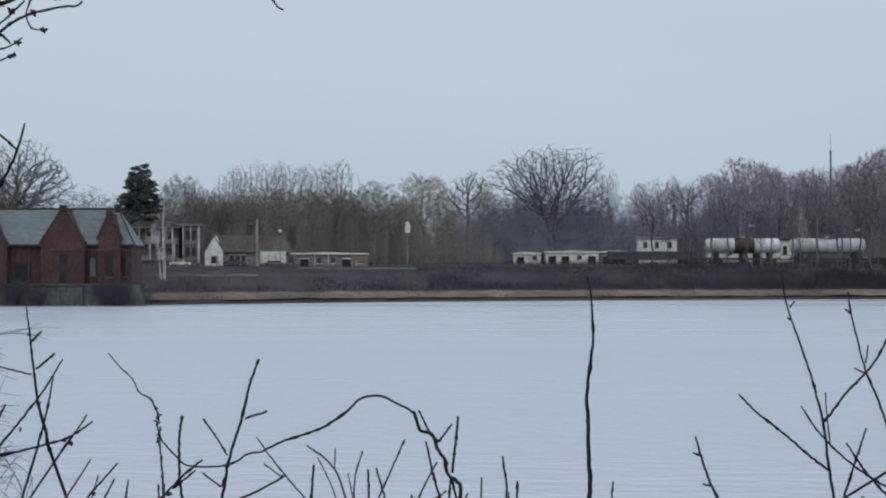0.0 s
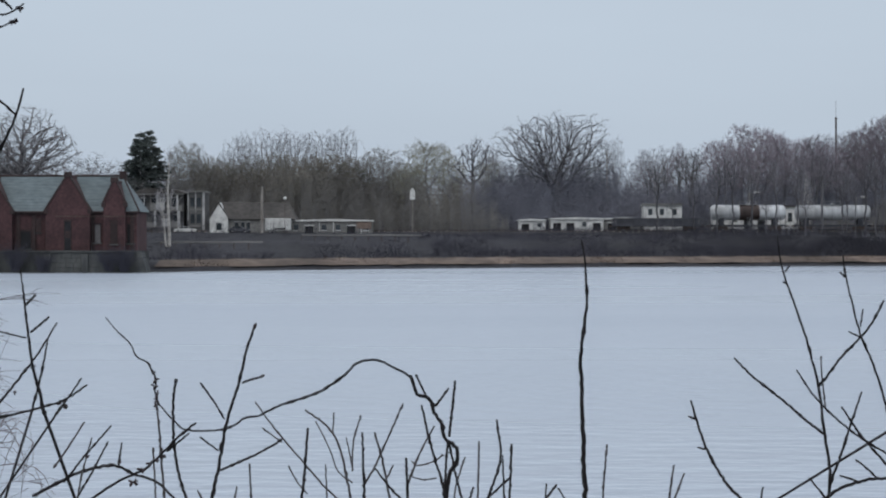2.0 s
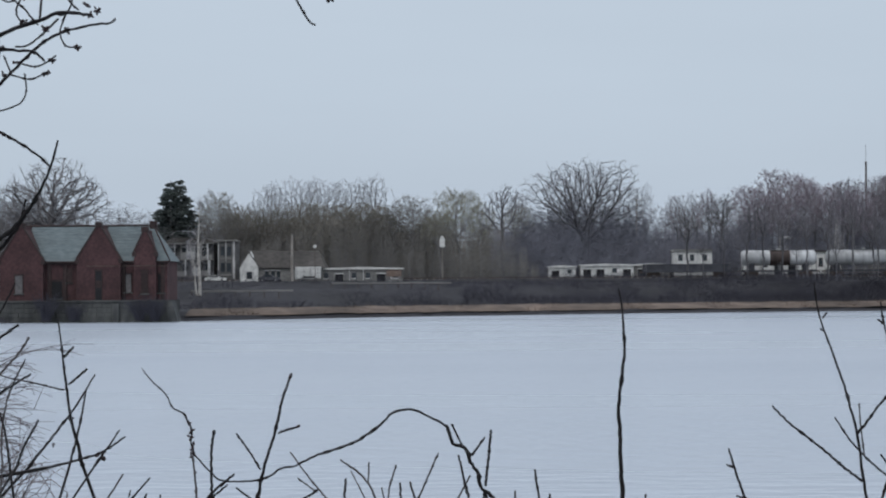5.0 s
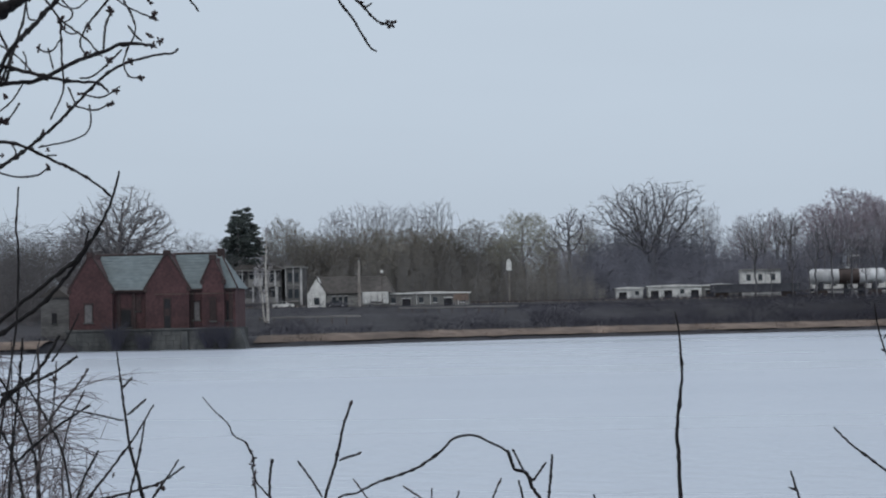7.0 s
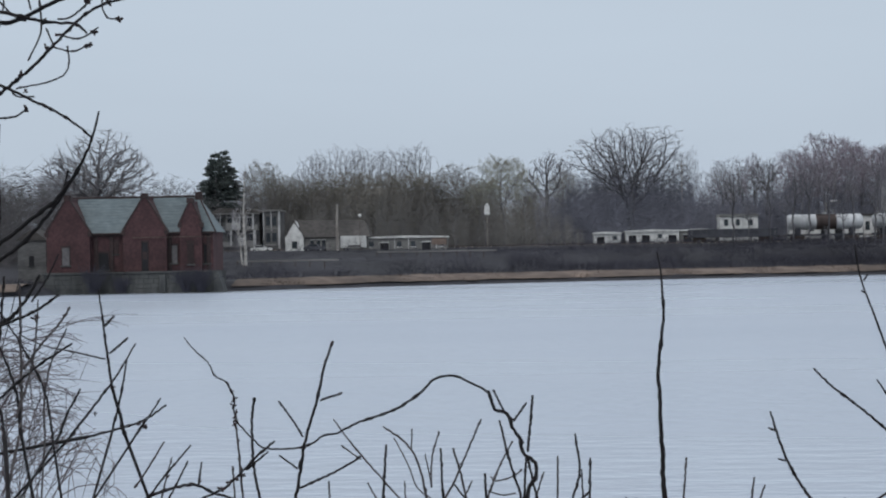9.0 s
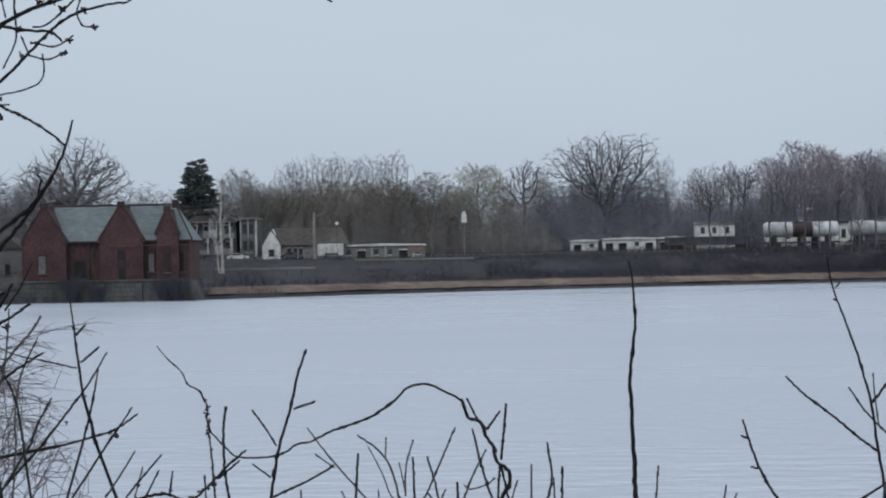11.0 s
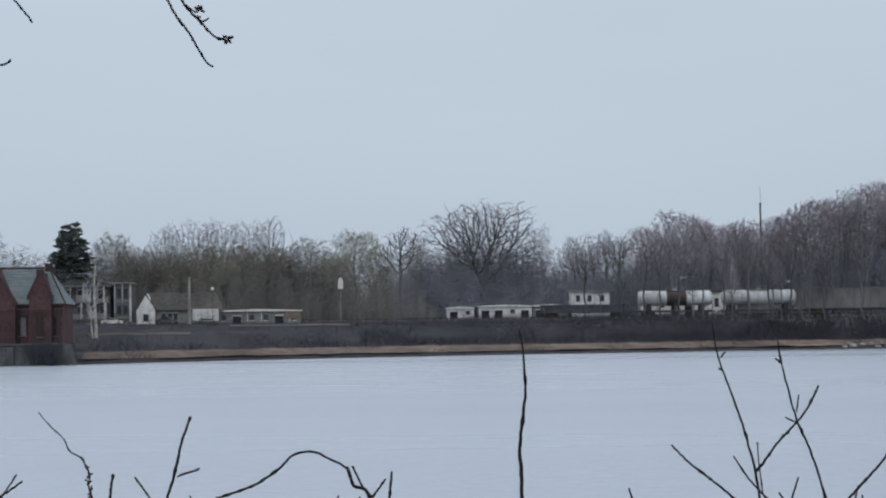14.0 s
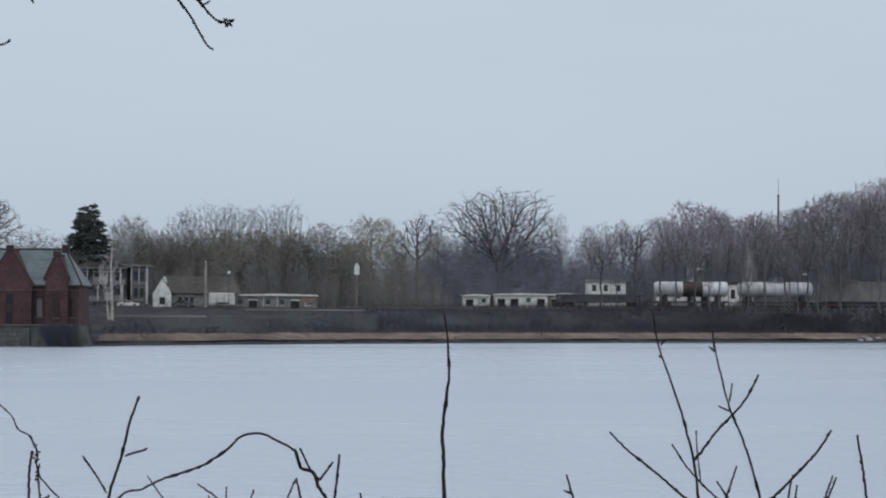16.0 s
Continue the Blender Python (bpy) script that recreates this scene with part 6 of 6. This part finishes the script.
shoot(left_shrub, "branch", ((-0.196, -0.017, 2.031), (-0.148, 0.029, 1.968), (-0.113, 0.007, 1.899), (-0.094, -0.027, 1.850)), 0.0020, 0.0030, root=(-0.071, 0.020, 0.000))
shoot(left_shrub, "branch", ((0.133, -0.200, 1.729), (0.178, -0.200, 1.752), (0.218, -0.200, 1.771), (0.268, -0.200, 1.779), (0.303, -0.200, 1.764), (0.338, -0.200, 1.752), (0.363, -0.200, 1.729), (0.382, -0.200, 1.713)), 0.0030, 0.0023)
shoot(left_shrub, "branch", ((0.403, -0.200, 1.850), (0.373, -0.200, 1.825), (0.323, -0.200, 1.777), (0.273, -0.200, 1.752), (0.223, -0.200, 1.719)), 0.0019, 0.0023)
shoot(left_shrub, "branch", ((0.392, -0.200, 1.833), (0.355, -0.200, 1.802)), 0.0014, 0.0016)
bud_cluster(left_shrub, (0.313, -0.200, 1.773), 0.0065)
bud_cluster(left_shrub, (0.327, -0.200, 1.783), 0.0065)
bud_cluster(left_shrub, (0.338, -0.200, 1.790), 0.0065)
bud_cluster(left_shrub, (0.348, -0.200, 1.795), 0.0065)
bud_cluster(left_shrub, (0.295, -0.200, 1.751), 0.0065)
bud_cluster(left_shrub, (0.302, -0.200, 1.753), 0.0065)
shoot(left_shrub, "branch", ((0.297, -0.300, 1.827), (0.292, -0.300, 1.790)), 0.0014, 0.0018)
bud_cluster(left_shrub, (0.293, -0.300, 1.796), 0.0045)
shoot(left_shrub, "branch", ((0.237, -0.300, 1.860), (0.212, -0.300, 1.821), (0.187, -0.300, 1.786)), 0.0014, 0.0018, M_STEM_PALE)
shoot(left_shrub, "branch", ((0.280, -0.300, 1.854), (0.243, -0.300, 1.812), (0.203, -0.300, 1.763)), 0.0014, 0.0018)
shoot(left_shrub, "branch", ((0.275, -0.300, 1.829), (0.252, -0.300, 1.785), (0.222, -0.300, 1.732)), 0.0014, 0.0018)
bud_cluster(left_shrub, (0.240, -0.300, 1.805), 0.0054)
shoot(left_shrub, "branch", ((0.249, -0.300, 1.835), (0.234, -0.300, 1.781), (0.225, -0.300, 1.732)), 0.0011, 0.0016, M_STEM_PALE)
bud_cluster(left_shrub, (0.146, 0.000, 1.863), 0.0089)
bud_cluster(left_shrub, (0.138, 0.000, 1.867), 0.0059)
bud_cluster(left_shrub, (0.093, 0.000, 1.930), 0.0049)
bud_cluster(left_shrub, (-0.043, 0.000, 2.054), 0.0079)
bud_cluster(left_shrub, (0.060, 0.000, 1.884), 0.0049)

bank_sapling = empty("bank_sapling", (-2.05, 6.6, 1.25), "leafless sapling with bent crossing branches on the near bank", "sapling")
shoot(bank_sapling, "branch", ((0.667, 0.000, 3.461), (0.654, 0.000, 3.410), (0.640, 0.000, 3.369), (0.601, 0.000, 3.283), (0.525, 0.000, 3.177), (0.415, 0.000, 3.092), (0.257, 0.000, 2.969), (0.121, 0.000, 2.836)), 0.0037, 0.0084, root=(0.050, 0.000, 1.150))
shoot(bank_sapling, "branch", ((0.596, 0.020, 3.274), (0.501, 0.020, 3.140), (0.399, 0.020, 3.025), (0.250, 0.020, 2.920), (0.095, 0.020, 2.760)), 0.0047, 0.0084, root=(0.050, 0.000, 0.950))
shoot(bank_sapling, "branch", ((0.207, 0.000, 3.573), (0.299, 0.000, 3.565), (0.370, 0.000, 3.540), (0.438, 0.000, 3.504), (0.525, 0.000, 3.462), (0.599, 0.000, 3.411), (0.640, 0.000, 3.373)), 0.0065, 0.0042)
shoot(bank_sapling, "branch", ((0.561, 0.000, 3.265), (0.547, 0.000, 3.216)), 0.0037, 0.0037)
shoot(bank_sapling, "branch", ((0.850, -1.600, 2.926), (0.798, -1.600, 2.843), (0.736, -1.600, 2.791), (0.666, -1.600, 2.727)), 0.0035, 0.0064, root=(0.450, -1.600, 0.950))
shoot(bank_sapling, "branch", ((0.524, 0.000, 2.988), (0.481, 0.000, 2.904), (0.430, 0.000, 2.830)), 0.0028, 0.0037)
shoot(bank_sapling, "branch", ((1.162, -3.150, 3.195), (1.156, -3.150, 3.123), (1.160, -3.150, 3.087), (1.156, -3.150, 2.968), (1.145, -3.150, 2.890)), 0.0017, 0.0024, root=(1.100, -3.100, 0.850))

maple = empty("maple_tree", (-5.6, 13.5, -0.6), "budding maple whose drooping branches overhang the lake", "tree")
shoot(maple, "branch", ((2.670, 1.607, 6.918), (2.682, 1.328, 6.889), (2.522, 1.251, 6.891), (2.322, 1.358, 6.843), (2.061, 1.549, 6.797), (1.759, 1.695, 6.692), (1.506, 1.749, 6.679), (1.290, 1.666, 6.631)), 0.0106, 0.0191, root=(0.300, 1.100, 5.800))
shoot(maple, "branch", ((2.296, 1.735, 6.591), (2.249, 1.533, 6.639), (2.067, 1.349, 6.635), (1.916, 1.250, 6.666), (1.680, 1.318, 6.731), (1.353, 1.454, 6.822)), 0.0085, 0.0170, root=(0.200, 0.900, 6.200))
shoot(maple, "branch", ((2.885, 1.498, 6.880), (2.889, 1.265, 6.815), (2.746, 1.298, 6.806), (2.512, 1.474, 6.784), (2.325, 1.692, 6.747), (2.195, 1.736, 6.659), (2.067, 1.575, 6.475)), 0.0064, 0.0127)
shoot(maple, "branch", ((2.028, 1.742, 6.493), (1.854, 1.701, 6.314), (1.701, 1.520, 6.142), (1.551, 1.328, 5.993), (1.356, 1.250, 5.852)), 0.0127, 0.0159, root=(0.200, 0.700, 4.800))
shoot(maple, "branch", ((1.948, 1.723, 7.380), (1.912, 1.686, 7.309), (1.779, 1.488, 7.083), (1.691, 1.286, 6.919), (1.603, 1.288, 6.785), (1.460, 1.529, 6.603)), 0.0212, 0.0170)
shoot(maple, "branch", ((1.693, 1.611, 7.347), (1.643, 1.747, 7.208), (1.606, 1.572, 6.921), (1.604, 1.312, 6.711), (1.548, 1.273, 6.572)), 0.0085, 0.0127)
shoot(maple, "branch", ((1.806, 1.670, 7.345), (1.943, 1.674, 7.157), (2.222, 1.294, 6.948), (2.330, 1.362, 6.818)), 0.0106, 0.0074)
shoot(maple, "branch", ((1.932, 1.719, 7.164), (1.953, 1.669, 6.807), (2.033, 1.363, 6.569), (2.006, 1.254, 6.430), (1.908, 1.452, 6.359)), 0.0106, 0.0064)
shoot(maple, "branch", ((2.335, 1.729, 7.339), (2.247, 1.538, 7.159), (2.224, 1.294, 7.025), (2.183, 1.295, 6.907), (2.149, 1.603, 6.871)), 0.0095, 0.0074)
shoot(maple, "branch", ((2.338, 1.728, 7.233), (2.334, 1.493, 7.068), (2.366, 1.260, 6.859)), 0.0085, 0.0095)
shoot(maple, "branch", ((2.348, 1.726, 7.325), (2.535, 1.394, 7.185), (2.715, 1.285, 7.095), (2.714, 1.599, 7.116)), 0.0074, 0.0064)
shoot(maple, "branch", ((2.414, 1.709, 7.320), (2.558, 1.383, 7.127), (2.611, 1.260, 6.988), (2.498, 1.464, 6.865), (2.420, 1.724, 6.801), (2.474, 1.650, 6.699), (2.634, 1.310, 6.637)), 0.0074, 0.0064)
shoot(maple, "branch", ((2.407, 1.709, 6.909), (2.310, 1.503, 6.746), (2.259, 1.282, 6.652), (2.179, 1.295, 6.647)), 0.0095, 0.0074)
shoot(maple, "branch", ((2.098, 1.749, 6.580), (2.263, 1.525, 6.525), (2.418, 1.253, 6.525), (2.448, 1.435, 6.596)), 0.0074, 0.0064)
shoot(maple, "branch", ((2.040, 1.744, 6.485), (2.237, 1.538, 6.432), (2.430, 1.252, 6.453)), 0.0074, 0.0064)
shoot(maple, "branch", ((2.141, 1.750, 6.491), (2.196, 1.557, 6.349), (2.212, 1.294, 6.229), (2.080, 1.268, 6.171), (1.827, 1.402, 6.146)), 0.0064, 0.0064)
shoot(maple, "branch", ((1.467, 1.475, 5.976), (1.554, 1.750, 5.954), (1.788, 1.475, 5.938), (1.945, 1.250, 5.978)), 0.0085, 0.0074)
shoot(maple, "branch", ((1.983, 1.734, 6.634), (2.037, 1.633, 6.547), (2.140, 1.319, 6.446)), 0.0064, 0.0074)
shoot(maple, "branch", ((1.637, 1.583, 6.504), (1.552, 1.750, 6.458), (1.543, 1.598, 6.382)), 0.0074, 0.0074)
shoot(maple, "branch", ((1.773, 1.657, 6.932), (1.810, 1.716, 6.913), (1.955, 1.401, 6.884), (2.034, 1.257, 6.931)), 0.0074, 0.0064)
shoot(maple, "branch", ((1.693, 1.611, 7.304), (1.674, 1.743, 7.193), (1.784, 1.485, 7.125), (1.909, 1.250, 7.096)), 0.0064, 0.0064)
shoot(maple, "branch", ((1.947, 1.723, 7.314), (2.046, 1.633, 7.201), (2.088, 1.343, 7.096), (2.036, 1.257, 7.067)), 0.0064, 0.0064)
shoot(maple, "branch", ((1.681, 1.609, 6.737), (1.651, 1.746, 6.864), (1.686, 1.533, 6.892)), 0.0064, 0.0064)
shoot(maple, "branch", ((1.840, 1.688, 6.935), (1.857, 1.702, 6.853), (1.948, 1.403, 6.739)), 0.0064, 0.0064)
shoot(maple, "branch", ((2.467, 1.691, 7.093), (2.584, 1.370, 6.974), (2.651, 1.269, 6.916)), 0.0074, 0.0074)
shoot(maple, "branch", ((2.140, 1.750, 7.313), (2.081, 1.618, 7.228), (2.032, 1.368, 7.212), (1.997, 1.252, 7.259)), 0.0064, 0.0064)
shoot(maple, "branch", ((1.936, 1.720, 7.094), (2.029, 1.639, 7.036), (2.172, 1.311, 6.995)), 0.0064, 0.0064)
shoot(maple, "branch", ((1.580, 1.550, 6.190), (1.561, 1.750, 6.142), (1.569, 1.584, 6.063)), 0.0064, 0.0064)
shoot(maple, "branch", ((1.446, 1.450, 7.199), (1.451, 1.741, 7.067), (1.570, 1.588, 6.846), (1.602, 1.312, 6.617)), 0.0085, 0.0127)
shoot(maple, "branch", ((1.516, 1.500, 6.944), (1.580, 1.750, 6.888), (1.779, 1.485, 6.719)), 0.0064, 0.0064)
shoot(maple, "branch", ((1.472, 1.475, 6.402), (1.531, 1.749, 6.538), (1.677, 1.535, 6.641)), 0.0074, 0.0064)
shoot(maple, "branch", ((1.712, 1.631, 6.172), (1.752, 1.727, 6.114), (1.968, 1.389, 6.081)), 0.0064, 0.0064)
bud_cluster(maple, (2.670, 1.500, 6.982), 0.0382)
bud_cluster(maple, (2.748, 1.500, 6.945), 0.0339)
bud_cluster(maple, (2.691, 1.500, 6.903), 0.0339)
bud_cluster(maple, (2.711, 1.500, 7.127), 0.0424)
bud_cluster(maple, (2.596, 1.500, 6.660), 0.0424)
bud_cluster(maple, (2.404, 1.500, 6.575), 0.0382)
bud_cluster(maple, (2.367, 1.500, 6.481), 0.0382)
bud_cluster(maple, (2.337, 1.500, 6.464), 0.0254)
bud_cluster(maple, (1.878, 1.500, 6.002), 0.0339)
bud_cluster(maple, (1.813, 1.500, 6.910), 0.0382)
bud_cluster(maple, (2.374, 1.500, 7.180), 0.0424)
bud_cluster(maple, (2.194, 1.500, 7.055), 0.0382)
bud_cluster(maple, (2.173, 1.500, 6.857), 0.0382)
bud_cluster(maple, (2.351, 1.500, 6.809), 0.0382)
bud_cluster(maple, (2.511, 1.500, 6.792), 0.0382)
bud_cluster(maple, (2.130, 1.500, 6.556), 0.0254)
bud_cluster(maple, (1.990, 1.500, 7.122), 0.0424)
bud_cluster(maple, (2.031, 1.500, 6.654), 0.0339)
bud_cluster(maple, (1.838, 1.500, 6.270), 0.0339)
bud_cluster(maple, (2.041, 1.500, 6.463), 0.0297)
bud_cluster(maple, (1.530, 1.500, 6.351), 0.0594)
bud_cluster(maple, (1.555, 1.500, 6.562), 0.0339)
bud_cluster(maple, (1.638, 1.500, 6.924), 0.0339)
bud_cluster(maple, (1.602, 1.500, 6.821), 0.0339)
bud_cluster(maple, (1.543, 1.500, 6.675), 0.0382)
bud_cluster(maple, (2.670, 1.500, 7.245), 0.0297)
bud_cluster(maple, (1.871, 1.500, 6.131), 0.0212)
bud_cluster(maple, (1.518, 1.500, 6.097), 0.0212)
bud_cluster(maple, (2.212, 1.500, 6.856), 0.0297)
bud_cluster(maple, (2.007, 1.500, 7.069), 0.0254)
shoot(maple, "limb", ((2.102, 0.500, 7.238), (1.925, 0.500, 7.121), (1.794, 0.500, 7.052), (1.547, 0.500, 6.930)), 0.0435, 0.0554, root=(0.100, 0.100, 6.200))
shoot(maple, "branch", ((4.318, 2.500, 6.948), (4.269, 2.500, 6.980), (4.193, 2.500, 7.104), (4.113, 2.500, 7.241), (4.001, 2.500, 7.401), (3.890, 2.500, 7.629)), 0.0079, 0.0113, root=(3.850, 2.100, 7.950))
shoot(maple, "branch", ((4.428, 2.500, 7.161), (4.329, 2.500, 7.194), (4.212, 2.500, 7.318), (4.114, 2.500, 7.423), (4.002, 2.500, 7.606)), 0.0090, 0.0113, root=(4.000, 2.100, 8.000))
shoot(maple, "branch", ((4.285, 2.500, 7.344), (4.239, 2.500, 7.317), (4.195, 2.500, 7.340)), 0.0068, 0.0068)
shoot(maple, "branch", ((4.114, 2.500, 7.437), (4.181, 2.500, 7.391), (4.213, 2.500, 7.413)), 0.0068, 0.0068)
shoot(maple, "branch", ((2.878, 2.500, 7.316), (2.802, 2.500, 7.416), (2.699, 2.500, 7.544)), 0.0079, 0.0090, root=(2.300, 1.900, 8.000))
bud_cluster(maple, (4.437, 2.500, 7.170), 0.0452)
bud_cluster(maple, (4.410, 2.500, 7.189), 0.0271)
bud_cluster(maple, (4.209, 2.500, 7.413), 0.0407)
bud_cluster(maple, (4.195, 2.500, 7.345), 0.0271)
shoot(maple, "limb", ((4.4, 2.2, 7.7), (3.4, 2.0, 8.1), (1.8, 1.2, 7.6), (0.1, 0.2, 6.2)), 0.02, 0.09)
shoot(maple, "trunk", ((-0.2, 0.1, 11.5), (0.0, 0.1, 8.5), (0.15, 0.05, 5.0), (0.0, 0.0, 2.0), (0.0, 0.0, 0.0)), 0.10, 0.26, M_BARK)
